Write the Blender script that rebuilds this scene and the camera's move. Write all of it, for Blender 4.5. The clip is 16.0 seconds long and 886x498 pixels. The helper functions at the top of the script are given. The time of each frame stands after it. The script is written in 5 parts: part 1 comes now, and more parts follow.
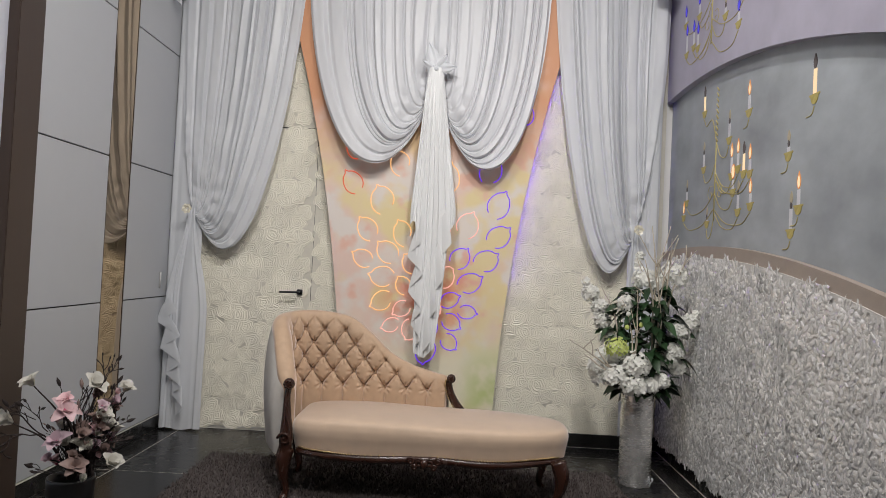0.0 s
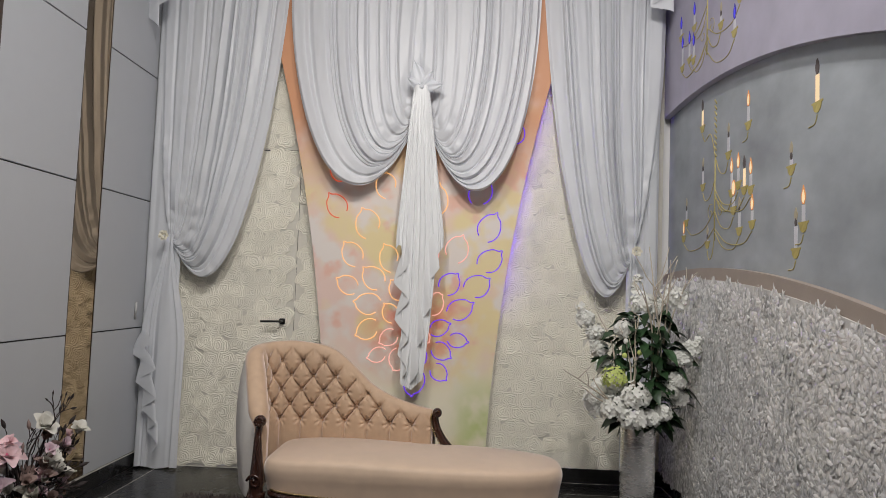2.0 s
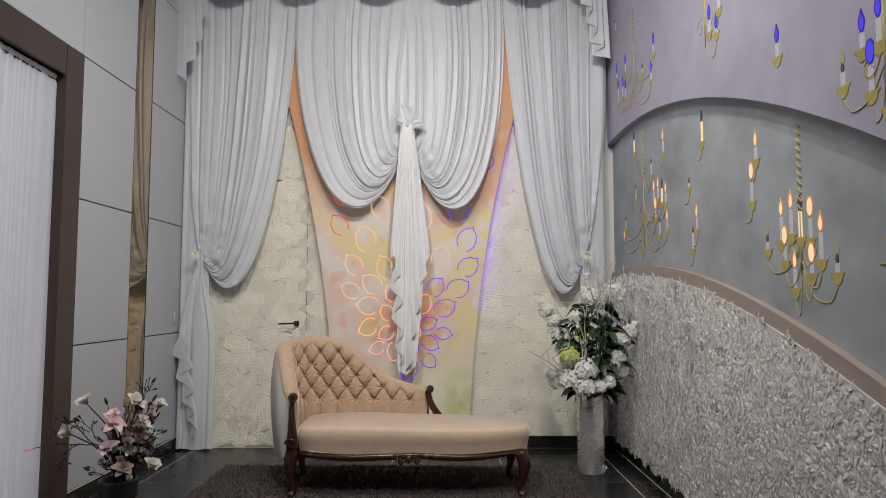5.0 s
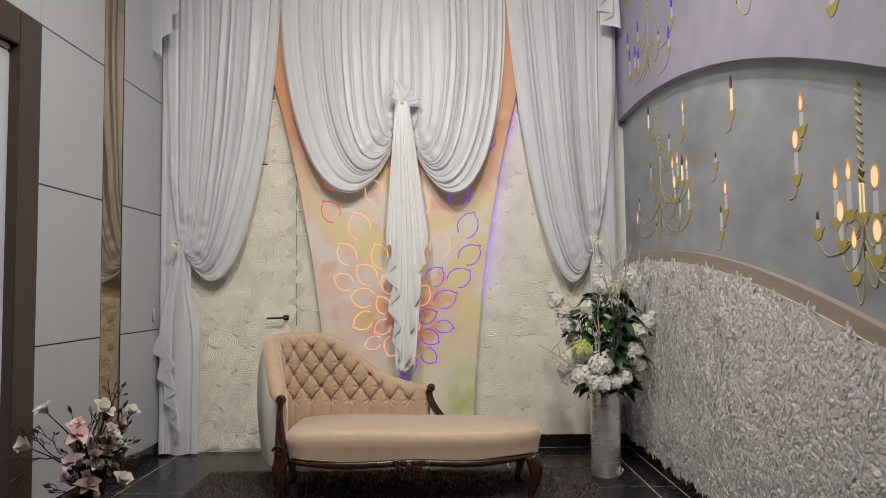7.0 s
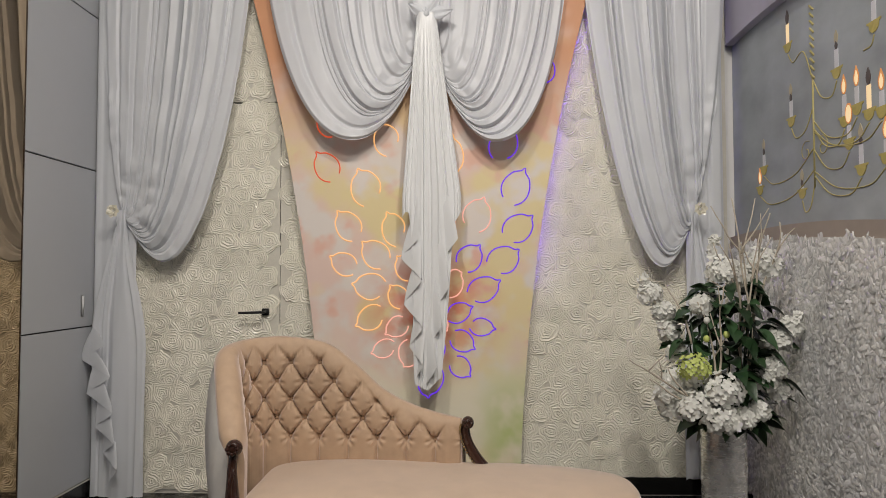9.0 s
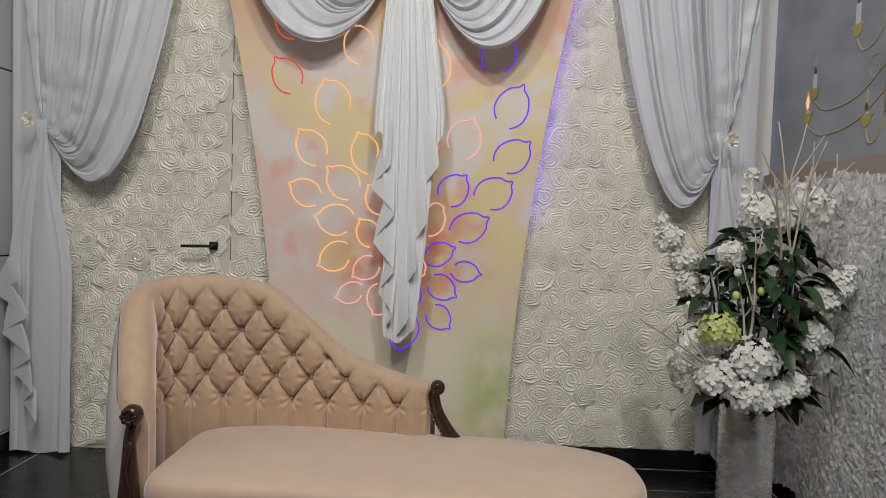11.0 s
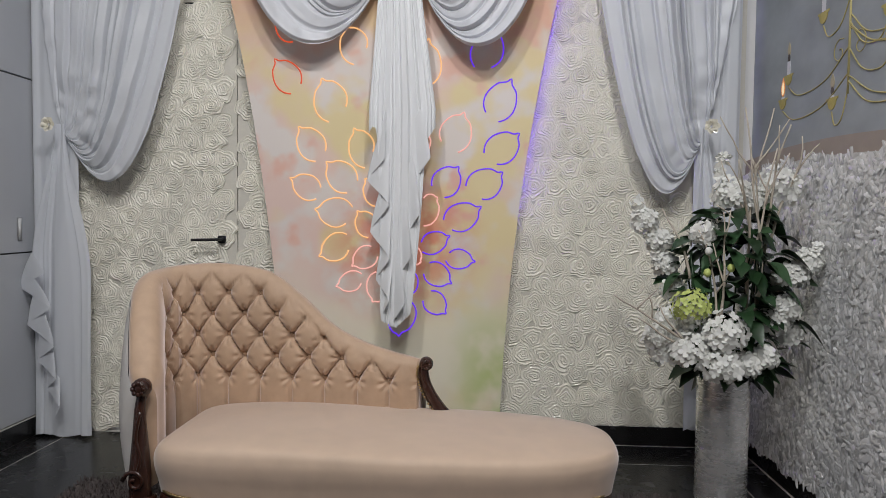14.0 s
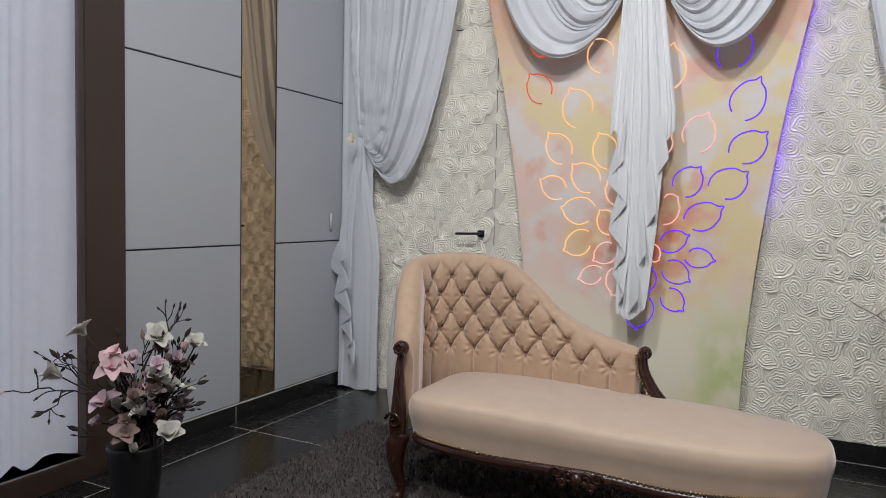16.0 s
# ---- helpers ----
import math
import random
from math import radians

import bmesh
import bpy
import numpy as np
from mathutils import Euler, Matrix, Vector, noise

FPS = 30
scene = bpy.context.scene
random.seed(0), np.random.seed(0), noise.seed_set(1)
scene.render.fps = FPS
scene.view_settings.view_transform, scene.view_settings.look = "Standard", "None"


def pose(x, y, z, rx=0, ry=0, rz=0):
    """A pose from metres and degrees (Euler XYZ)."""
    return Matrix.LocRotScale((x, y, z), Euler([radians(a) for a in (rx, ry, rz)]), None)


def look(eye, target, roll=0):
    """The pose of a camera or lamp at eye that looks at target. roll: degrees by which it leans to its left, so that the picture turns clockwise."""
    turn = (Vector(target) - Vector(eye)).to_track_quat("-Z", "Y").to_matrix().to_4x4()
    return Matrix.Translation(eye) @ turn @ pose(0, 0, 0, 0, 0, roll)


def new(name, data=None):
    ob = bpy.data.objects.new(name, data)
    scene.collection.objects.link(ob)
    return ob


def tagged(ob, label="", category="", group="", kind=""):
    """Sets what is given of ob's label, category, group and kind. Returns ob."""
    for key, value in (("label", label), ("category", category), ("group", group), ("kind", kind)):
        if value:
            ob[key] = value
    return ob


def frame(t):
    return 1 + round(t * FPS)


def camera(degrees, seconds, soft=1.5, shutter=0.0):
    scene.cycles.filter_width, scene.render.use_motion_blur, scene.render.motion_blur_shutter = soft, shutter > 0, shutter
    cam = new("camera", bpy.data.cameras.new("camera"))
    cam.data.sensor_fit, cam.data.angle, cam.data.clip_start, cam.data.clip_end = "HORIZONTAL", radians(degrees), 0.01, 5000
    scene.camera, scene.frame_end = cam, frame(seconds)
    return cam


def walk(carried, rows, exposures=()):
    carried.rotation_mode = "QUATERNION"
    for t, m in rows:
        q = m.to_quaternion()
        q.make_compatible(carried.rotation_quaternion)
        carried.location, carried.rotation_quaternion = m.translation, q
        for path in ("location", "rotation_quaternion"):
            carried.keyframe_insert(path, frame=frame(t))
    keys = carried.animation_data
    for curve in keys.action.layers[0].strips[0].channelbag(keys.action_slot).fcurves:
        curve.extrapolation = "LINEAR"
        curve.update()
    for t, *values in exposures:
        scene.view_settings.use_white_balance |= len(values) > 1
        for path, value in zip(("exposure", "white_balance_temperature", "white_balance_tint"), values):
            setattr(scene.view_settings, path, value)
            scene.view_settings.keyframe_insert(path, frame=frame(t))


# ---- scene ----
cam = camera(66.2, 16.0, soft=0.8)
PATH = [
    (0, (0.089, 0.041, 1.301), (0.053, 2.04, 1.35), 2.8),
    (0.5, (0.161, 0.152, 1.348), (0.075, 2.149, 1.401), -0.3),
    (1, (0.148, 0.191, 1.334), (0.086, 2.189, 1.407), 0.5),
    (1.5, (0.188, 0.257, 1.326), (0.131, 2.254, 1.413), 1.5),
    (2, (0.224, 0.277, 1.314), (0.161, 2.272, 1.435), 2.1),
    (2.5, (0.248, 0.203, 1.329), (0.188, 2.197, 1.477), 2.1),
    (3, (0.204, -0.043, 1.316), (0.112, 1.947, 1.491), 0.3),
    (3.5, (0.165, -0.328, 1.304), (0.091, 1.666, 1.443), -0.2),
    (4, (0.209, -0.577, 1.266), (0.16, 1.416, 1.421), 0.9),
    (4.2, (0.19, -0.69, 1.247), (0.16, 1.306, 1.381), 0.6),
    (6.3, (0.224, -0.726, 1.285), (0.247, 1.267, 1.457), 0.4),
    (6.5, (0.208, -0.68, 1.273), (0.246, 1.314, 1.42), 0.8),
    (7, (0.173, -0.315, 1.264), (0.181, 1.682, 1.381), -0.7),
    (7.5, (0.138, 0.096, 1.235), (0.1, 2.094, 1.297), 0.7),
    (8, (0.111, 0.593, 1.263), (0.032, 2.59, 1.341), 2.0),
    (8.5, (0.049, 0.97, 1.267), (0.024, 2.965, 1.405), -0.3),
    (9, (0.06, 1.176, 1.265), (0.017, 3.174, 1.341), -0.1),
    (9.5, (0.145, 1.404, 1.232), (0.083, 3.403, 1.266), 1.8),
    (9.7, (0.156, 1.507, 1.24), (0.112, 3.506, 1.236), 3.2),
    (12, (0.169, 1.795, 1.213), (0.109, 3.792, 1.114), 0.6),
    (12.5, (0.189, 1.758, 1.211), (0.12, 3.754, 1.116), 0.5),
    (13, (0.224, 1.743, 1.204), (0.163, 3.74, 1.106), 0.0),
    (13.5, (0.265, 1.706, 1.194), (0.176, 3.701, 1.091), 0.5),
    (14, (0.299, 1.609, 1.177), (0.192, 3.604, 1.085), 0.6),
    (14.5, (0.356, 1.446, 1.187), (0.092, 3.425, 1.07), 0.7),
    (15, (0.454, 1.386, 1.187), (-0.052, 3.319, 1.081), 1.3),
    (15.5, (0.536, 1.36, 1.182), (-0.213, 3.212, 1.086), 1.5),
    (16, (0.593, 1.346, 1.179), (-0.306, 3.129, 1.069), 1.2),
]
EXPOSURES = [(0, -0.04, 6550, 10), (1, -0.12, 6550, 10), (2.5, -0.14, 6550, 10), (4.2, -0.16, 6500, 10), (6.3, -0.13, 6750, 10), (7.5, -0.1, 6950, 10), (9.5, -0.25, 6900, 10), (12, -0.29, 6250, 10),
             (14, -0.2, 6200, 10), (16, -0.07, 6100, 10)]
walk(cam, [(t, look(eye, target, roll)) for t, eye, target, roll in PATH], EXPOSURES)

# ---- light ----
world = bpy.data.worlds.new("world")
scene.world = world
world.use_nodes = True
sky = world.node_tree.nodes.new("ShaderNodeTexSky")
sky.sky_type, sky.sun_disc, sky.sun_elevation, sky.sun_rotation = "NISHITA", False, radians(30), radians(270)
world.node_tree.links.new(sky.outputs[0], world.node_tree.nodes["Background"].inputs[0])
world.node_tree.nodes["Background"].inputs[1].default_value = 0.15

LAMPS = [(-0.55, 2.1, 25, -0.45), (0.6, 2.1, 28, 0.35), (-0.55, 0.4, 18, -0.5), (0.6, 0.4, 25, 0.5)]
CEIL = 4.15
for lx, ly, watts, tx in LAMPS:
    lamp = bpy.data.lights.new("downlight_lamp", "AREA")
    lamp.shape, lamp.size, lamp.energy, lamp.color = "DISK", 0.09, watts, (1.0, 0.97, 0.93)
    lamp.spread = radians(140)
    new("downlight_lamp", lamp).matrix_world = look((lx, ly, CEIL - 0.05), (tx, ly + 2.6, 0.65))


# ---- materials ----
def mat(name, color, rough=0.6, metal=0.0, vary=0.12, fine=60.0, coarse=4.0, bump=0.0, bump_scale=200.0, spec=0.5, sheen=0.0, through_light=0.0,
        random_tint=0.0, stretch=(1, 1, 1), dist=0.002, coat=0.0, sheen_tint=(1, 1, 1), island=0.0):
    m = bpy.data.materials.new(name)
    m.use_nodes = True
    t = m.node_tree
    b = t.nodes["Principled BSDF"]
    link = t.links.new
    co = t.nodes.new("ShaderNodeTexCoord")
    mp = t.nodes.new("ShaderNodeMapping")
    mp.inputs["Scale"].default_value = stretch
    link(co.outputs["Object"], mp.inputs[0])

    def noisy(scale, detail=5):
        n = t.nodes.new("ShaderNodeTexNoise")
        n.inputs["Scale"].default_value, n.inputs["Detail"].default_value = scale, detail
        link(mp.outputs[0], n.inputs["Vector"])
        return n.outputs["Fac"]

    def math_node(op, a, c):
        n = t.nodes.new("ShaderNodeMath")
        n.operation = op
        for k, v in ((0, a), (1, c)):
            if isinstance(v, (int, float)):
                n.inputs[k].default_value = v
            else:
                link(v, n.inputs[k])
        return n.outputs[0]

    f = math_node("ADD", math_node("MULTIPLY", noisy(fine), 0.5), math_node("MULTIPLY", noisy(coarse), 0.5))
    if random_tint:
        info = t.nodes.new("ShaderNodeObjectInfo")
        f = math_node("ADD", f, math_node("MULTIPLY", math_node("SUBTRACT", info.outputs["Random"], 0.5), random_tint))
    if island:
        geo = t.nodes.new("ShaderNodeNewGeometry")
        f = math_node("ADD", f, math_node("MULTIPLY", math_node("SUBTRACT", geo.outputs["Random Per Island"], 0.5), island))
    v = math_node("ADD", math_node("MULTIPLY", math_node("SUBTRACT", f, 0.5), vary * 3), 1.0)
    mix = t.nodes.new("ShaderNodeVectorMath")
    mix.operation = "SCALE"
    mix.inputs[0].default_value = color[:3]
    link(v, mix.inputs["Scale"])
    link(mix.outputs[0], b.inputs["Base Color"])
    link(math_node("ADD", math_node("MULTIPLY", math_node("SUBTRACT", f, 0.5), 0.25), rough), b.inputs["Roughness"])
    b.inputs["Metallic"].default_value = metal
    b.inputs["Specular IOR Level"].default_value = spec
    if coat:
        b.inputs["Coat Weight"].default_value, b.inputs["Coat Roughness"].default_value = coat, 0.16
    if sheen:
        b.inputs["Sheen Weight"].default_value, b.inputs["Sheen Roughness"].default_value = sheen, 0.42
        b.inputs["Sheen Tint"].default_value = (*sheen_tint, 1)
    if bump:
        bn = t.nodes.new("ShaderNodeBump")
        bn.inputs["Strength"].default_value, bn.inputs["Distance"].default_value = bump, dist
        link(noisy(bump_scale, 3), bn.inputs["Height"])
        link(bn.outputs[0], b.inputs["Normal"])
    if through_light:
        tr = t.nodes.new("ShaderNodeBsdfTranslucent")
        tr.inputs[0].default_value = (*color[:3], 1)
        ms = t.nodes.new("ShaderNodeMixShader")
        ms.inputs[0].default_value = through_light
        link(b.outputs[0], ms.inputs[1])
        link(tr.outputs[0], ms.inputs[2])
        link(ms.outputs[0], t.nodes["Material Output"].inputs[0])
    return m


def glow(name, color, strength):
    m = bpy.data.materials.new(name)
    m.use_nodes = True
    b = m.node_tree.nodes["Principled BSDF"]
    b.inputs["Base Color"].default_value = (*[0.12 * c for c in color], 1)
    b.inputs["Emission Color"].default_value = (*color, 1)
    b.inputs["Emission Strength"].default_value = strength
    return m


CLOTH = mat("white_voile", (0.735, 0.755, 0.795), 0.36, vary=0.03, fine=40, coarse=3, bump=0.10, bump_scale=30, spec=0.45, sheen=0.2, through_light=0.16, stretch=(1, 1, 0.2), dist=0.004)
SATIN = mat("white_satin", (0.79, 0.80, 0.81), 0.32, vary=0.03, fine=40, coarse=3, bump=0.10, bump_scale=30, spec=0.5, sheen=0.15, stretch=(1, 1, 0.2), dist=0.004)
SHEER = mat("sheer_voile", (0.70, 0.72, 0.82), 0.6, vary=0.12, fine=30, coarse=2.2, bump=0.1, bump_scale=700, through_light=0.48)
ROSE = mat("cream_satin", (0.93, 0.895, 0.775), 0.17, vary=0.07, fine=50, coarse=9, bump=0.5, bump_scale=120, spec=0.85, sheen=0.1, random_tint=0.6, coat=0.8, dist=0.005)
SILVER_ROSE = mat("silver_satin", (0.80, 0.79, 0.79), 0.24, metal=0.1, vary=0.14, fine=60, coarse=5, bump=0.3, bump_scale=130, spec=0.8, sheen=0.1, coat=0.8, island=0.9)
BACKING = mat("cream_backing_cloth", (0.66, 0.63, 0.55), 0.6, vary=0.1, bump=0.4, bump_scale=120)
SILVER_BACKING = mat("grey_backing_cloth", (0.60, 0.585, 0.57), 0.5, vary=0.1, bump=0.4, bump_scale=120)
# seat copy of the velvet: colour paled for its grazing sheen, plus worn patches
SEAT_VELVET = mat("worn_sheen_pale_velvet", (0.60, 0.452, 0.335), 0.6, vary=0.16, fine=14, coarse=1.8, bump=0.12, bump_scale=420, spec=0.35, sheen=1.0, sheen_tint=(1.0, 0.94, 0.92))
VELVET = mat("beige_velvet", (0.50, 0.348, 0.235), 0.6, vary=0.20, fine=26, coarse=2.6, bump=0.12, bump_scale=420, spec=0.35, sheen=1.0, sheen_tint=(1.0, 0.90, 0.88))
MAHOGANY = mat("dark_mahogany", (0.036, 0.013, 0.008), 0.25, vary=0.35, fine=40, coarse=8, bump=0.15, bump_scale=90, spec=0.6, stretch=(1, 1, 0.25))
LINING = mat("pale_lining_cloth", (0.60, 0.57, 0.53), 0.7, vary=0.08, fine=50, coarse=5, bump=0.2, bump_scale=300)
BRASS = mat("brass_nail", (0.45, 0.33, 0.17), 0.35, metal=1.0, vary=0.2)
PANEL_GREY = mat("grey_laminate", (0.50, 0.517, 0.545), 0.42, vary=0.03, fine=14, coarse=1.5, bump=0.03, bump_scale=90, random_tint=0.1)
SEAM = mat("dark_joint", (0.05, 0.05, 0.05), 0.7, vary=0.1)
DARK_FRAME = mat("dark_brown_frame", (0.055, 0.036, 0.028), 0.4, vary=0.15, fine=30, bump=0.1, bump_scale=60, stretch=(1, 1, 0.1))
TILE = mat("black_floor_tile", (0.013, 0.0128, 0.0128), 0.25, vary=0.3, fine=18, coarse=3, bump=0.06, bump_scale=30, spec=0.5, random_tint=0.2)
GROUT = mat("grey_grout", (0.52, 0.50, 0.46), 0.8, vary=0.15)
RUG = mat("grey_brown_pile", (0.095, 0.08, 0.078), 0.95, vary=0.35, fine=160, coarse=14, bump=0.6, bump_scale=220, spec=0.1, sheen=0.08)
LILAC = mat("lilac_plaster", (0.425, 0.405, 0.50), 0.62, vary=0.24, fine=6, coarse=1.2, bump=0.06, bump_scale=60)
MURAL = mat("mottled_grey_plaster", (0.352, 0.38, 0.408), 0.66, vary=0.48, fine=5, coarse=1.5, stretch=(1, 0.8, 1.2), bump=0.06, bump_scale=50)
TAUPE = mat("taupe_plaster_band", (0.36, 0.30, 0.26), 0.6, vary=0.12, fine=16, coarse=3, bump=0.15, bump_scale=90)
WALLPAINT = mat("white_wall_paint", (0.72, 0.71, 0.70), 0.7, vary=0.04, fine=20, coarse=1.2, bump=0.04, bump_scale=120)
CEILING = mat("white_ceiling_paint", (0.78, 0.77, 0.76), 0.8, vary=0.03, fine=20, coarse=1.0)
GOLD = mat("gold_paint", (0.47, 0.39, 0.12), 0.5, metal=0.1, vary=0.3, fine=60, coarse=20)
GOLD_FADED = mat("thin_gold_paint", (0.45, 0.385, 0.16), 0.55, vary=0.35, fine=50, coarse=12)
CANDLE = mat("painted_white_candle", (0.66, 0.66, 0.70), 0.6, vary=0.1)
WICK = mat("painted_dark_flame", (0.10, 0.08, 0.08), 0.6, vary=0.3)
PALE_FLAME = mat("painted_pale_flame", (0.46, 0.40, 0.28), 0.6, vary=0.2)
VASE_SILVER = mat("silver_satin_wrap", (0.78, 0.77, 0.76), 0.27, metal=0.7, vary=0.05, fine=40, coarse=6, bump=0.14, bump_scale=9, stretch=(1, 1, 4), coat=0.25, dist=0.004)
BLACK_VASE = mat("black_glazed_pot", (0.011, 0.011, 0.012), 0.4, vary=0.2)
LEAF = mat("dark_green_leaf", (0.022, 0.056, 0.020), 0.40, vary=0.35, fine=40, coarse=8, bump=0.2, bump_scale=60, random_tint=0.9)
WHITE_PETAL = mat("white_petal", (0.80, 0.80, 0.76), 0.55, vary=0.08, fine=80, coarse=10, through_light=0.15, random_tint=0.2)
LIME_PETAL = mat("lime_petal", (0.48, 0.55, 0.16), 0.55, vary=0.2, fine=80, coarse=10)
PINK_PETAL = mat("pink_petal", (0.76, 0.54, 0.56), 0.5, vary=0.25, fine=30, coarse=12, through_light=0.15, random_tint=0.6)
MAGNOLIA_WHITE = mat("cream_petal", (0.66, 0.64, 0.58), 0.5, vary=0.2, fine=30, coarse=12, through_light=0.15)
MAGENTA = mat("magenta_heart", (0.42, 0.06, 0.14), 0.55, vary=0.2, fine=60, coarse=12)
LILAC_PETAL = mat("lilac_petal", (0.62, 0.47, 0.52), 0.55, vary=0.2, fine=50, coarse=12, through_light=0.15)
DUSKY_PETAL = mat("dusky_petal", (0.26, 0.18, 0.16), 0.55, vary=0.3, fine=30, coarse=12)
TWIG = mat("cream_twig", (0.50, 0.44, 0.36), 0.7, vary=0.2, fine=90, bump=0.3, bump_scale=120)
BARK = mat("brown_twig", (0.030, 0.021, 0.020), 0.75, vary=0.3, fine=90, bump=0.3, bump_scale=120)
BLACK_METAL = mat("black_metal", (0.03, 0.03, 0.03), 0.35, metal=0.6, vary=0.1)
PLASTIC = mat("white_plastic", (0.75, 0.75, 0.74), 0.4, vary=0.02)

MIRROR = bpy.data.materials.new("bronze_mirror")
MIRROR.use_nodes = True
b = MIRROR.node_tree.nodes["Principled BSDF"]
b.inputs["Base Color"].default_value, b.inputs["Metallic"].default_value, b.inputs["Roughness"].default_value = (0.45, 0.345, 0.235, 1), 1.0, 0.015
GLASS = bpy.data.materials.new("window_glass")
GLASS.use_nodes = True
b = GLASS.node_tree.nodes["Principled BSDF"]
b.inputs["Transmission Weight"].default_value, b.inputs["Roughness"].default_value, b.inputs["IOR"].default_value = 1.0, 0.0, 1.45

# painted panel: washes of peach, ochre, rose and green
ART = bpy.data.materials.new("pastel_wash_paint")
ART.use_nodes = True
t = ART.node_tree
b = t.nodes["Principled BSDF"]
b.inputs["Roughness"].default_value = 0.5
co = t.nodes.new("ShaderNodeTexCoord")
sep = t.nodes.new("ShaderNodeSeparateXYZ")
t.links.new(co.outputs["Object"], sep.inputs[0])


def wash(scale, seed):
    mpn = t.nodes.new("ShaderNodeMapping")
    mpn.inputs["Location"].default_value = (seed, seed * 2, seed * 3)
    t.links.new(co.outputs["Object"], mpn.inputs[0])
    n = t.nodes.new("ShaderNodeTexNoise")
    n.inputs["Scale"].default_value, n.inputs["Detail"].default_value = scale, 3
    t.links.new(mpn.outputs[0], n.inputs["Vector"])
    return n.outputs["Fac"]


def ranged(value, lo, hi):
    n = t.nodes.new("ShaderNodeMapRange")
    n.interpolation_type = "SMOOTHSTEP"
    n.inputs["From Min"].default_value, n.inputs["From Max"].default_value = lo, hi
    t.links.new(value, n.inputs["Value"])
    return n.outputs[0]


def blend(fac, a, c):
    n = t.nodes.new("ShaderNodeMix")
    n.data_type = "RGBA"
    t.links.new(fac, n.inputs[0])
    for k, v in ((6, a), (7, c)):
        if isinstance(v, tuple):
            n.inputs[k].default_value = (*v, 1)
        else:
            t.links.new(v, n.inputs[k])
    return n.outputs[2]


def times(a, c):
    n = t.nodes.new("ShaderNodeMath")
    n.operation = "MULTIPLY"
    t.links.new(a, n.inputs[0])
    t.links.new(c, n.inputs[1])
    return n.outputs[0]


paint = blend(ranged(wash(2.2, 1), 0.42, 0.58), (0.80, 0.605, 0.53), (0.80, 0.67, 0.38))
paint = blend(ranged(wash(3.0, 5), 0.47, 0.60), paint, (0.78, 0.71, 0.66))
paint = blend(ranged(wash(4.2, 13), 0.55, 0.68), paint, (0.80, 0.50, 0.40))
paint = blend(times(ranged(sep.outputs[2], 1.0, 0.35), ranged(wash(2.0, 9), 0.2, 0.5)), paint, (0.85, 0.79, 0.63))
paint = blend(times(ranged(sep.outputs[2], 0.75, 0.3), times(ranged(sep.outputs[0], 0.2, 0.45), ranged(wash(4.0, 3), 0.35, 0.6))), paint, (0.55, 0.62, 0.26))
paint = blend(times(ranged(sep.outputs[2], 1.75, 2.5), ranged(wash(2.5, 7), 0.1, 0.45)), paint, (0.66, 0.32, 0.17))
away = t.nodes.new("ShaderNodeVectorMath")
away.operation = "DISTANCE"
away.inputs[1].default_value = (0.0, -0.01, 0.95)
t.links.new(co.outputs["Object"], away.inputs[0])
paint = blend(times(ranged(away.outputs["Value"], 0.5, 0.05), ranged(wash(9.0, 4), 0.3, 0.65)), paint, (0.74, 0.25, 0.16))
t.links.new(paint, b.inputs["Base Color"])

GLOWS = [glow("red_led_groove", (0.9, 0.12, 0.04), 0.8), glow("amber_led_groove", (1.0, 0.52, 0.21), 1.1),
         glow("pink_led_groove", (1.0, 0.50, 0.42), 0.95), glow("violet_led_groove", (0.15, 0.035, 0.90), 1.0)]
FLAME_GLOW = glow("warm_backlit_cutout", (1.0, 0.42, 0.13), 0.6)
FLAME_CORE = glow("warm_white_backlit_cutout", (1.0, 0.74, 0.44), 0.95)
BLUE_GLOW = glow("blue_backlit_cutout", (0.05, 0.03, 0.55), 0.5)
BLUE_CORE = glow("pale_blue_backlit_cutout", (0.08, 0.06, 0.95), 0.75)
VIOLET_STRIP = glow("violet_led_strip", (0.13, 0.035, 1.0), 24)
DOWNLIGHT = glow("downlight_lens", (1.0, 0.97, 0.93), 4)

# ---- builders ----
BASE = {}


def thing(name, at, label, category, group="", kind=""):
    ob = new(name)
    ob.location = at
    BASE[ob.name] = Vector(at)
    return tagged(ob, label, category, group, kind)


def part(name, bm, material, parent=None, label="", smooth=True):
    me = bpy.data.meshes.new(name)
    base = BASE.get(parent.name, Vector()) if parent else Vector()
    if base.length:
        bmesh.ops.translate(bm, verts=bm.verts, vec=-base)
    bmesh.ops.recalc_face_normals(bm, faces=bm.faces)
    bm.to_mesh(me)
    bm.free()
    if smooth:
        me.shade_smooth()
    me.materials.append(material)
    ob = new(name, me)
    if parent:
        ob.parent = parent
    BASE[ob.name] = base
    if label:
        tagged(ob, label)
    return ob


def copy_part(ob, parent, m):
    c = ob.copy()
    scene.collection.objects.link(c)
    c.parent = parent
    c.matrix_basis = m
    return c


def box(x0, x1, y0, y1, z0, z1, bevel=0.0, bm=None):
    bm = bm or bmesh.new()
    made = bmesh.ops.create_cube(bm, size=1, matrix=Matrix.LocRotScale(((x0 + x1) / 2, (y0 + y1) / 2, (z0 + z1) / 2), None, (x1 - x0, y1 - y0, z1 - z0)))
    if bevel:
        edges = list({e for v in made["verts"] for e in v.link_edges})
        bmesh.ops.bevel(bm, geom=edges, offset=bevel, segments=2, affect="EDGES")
    return bm


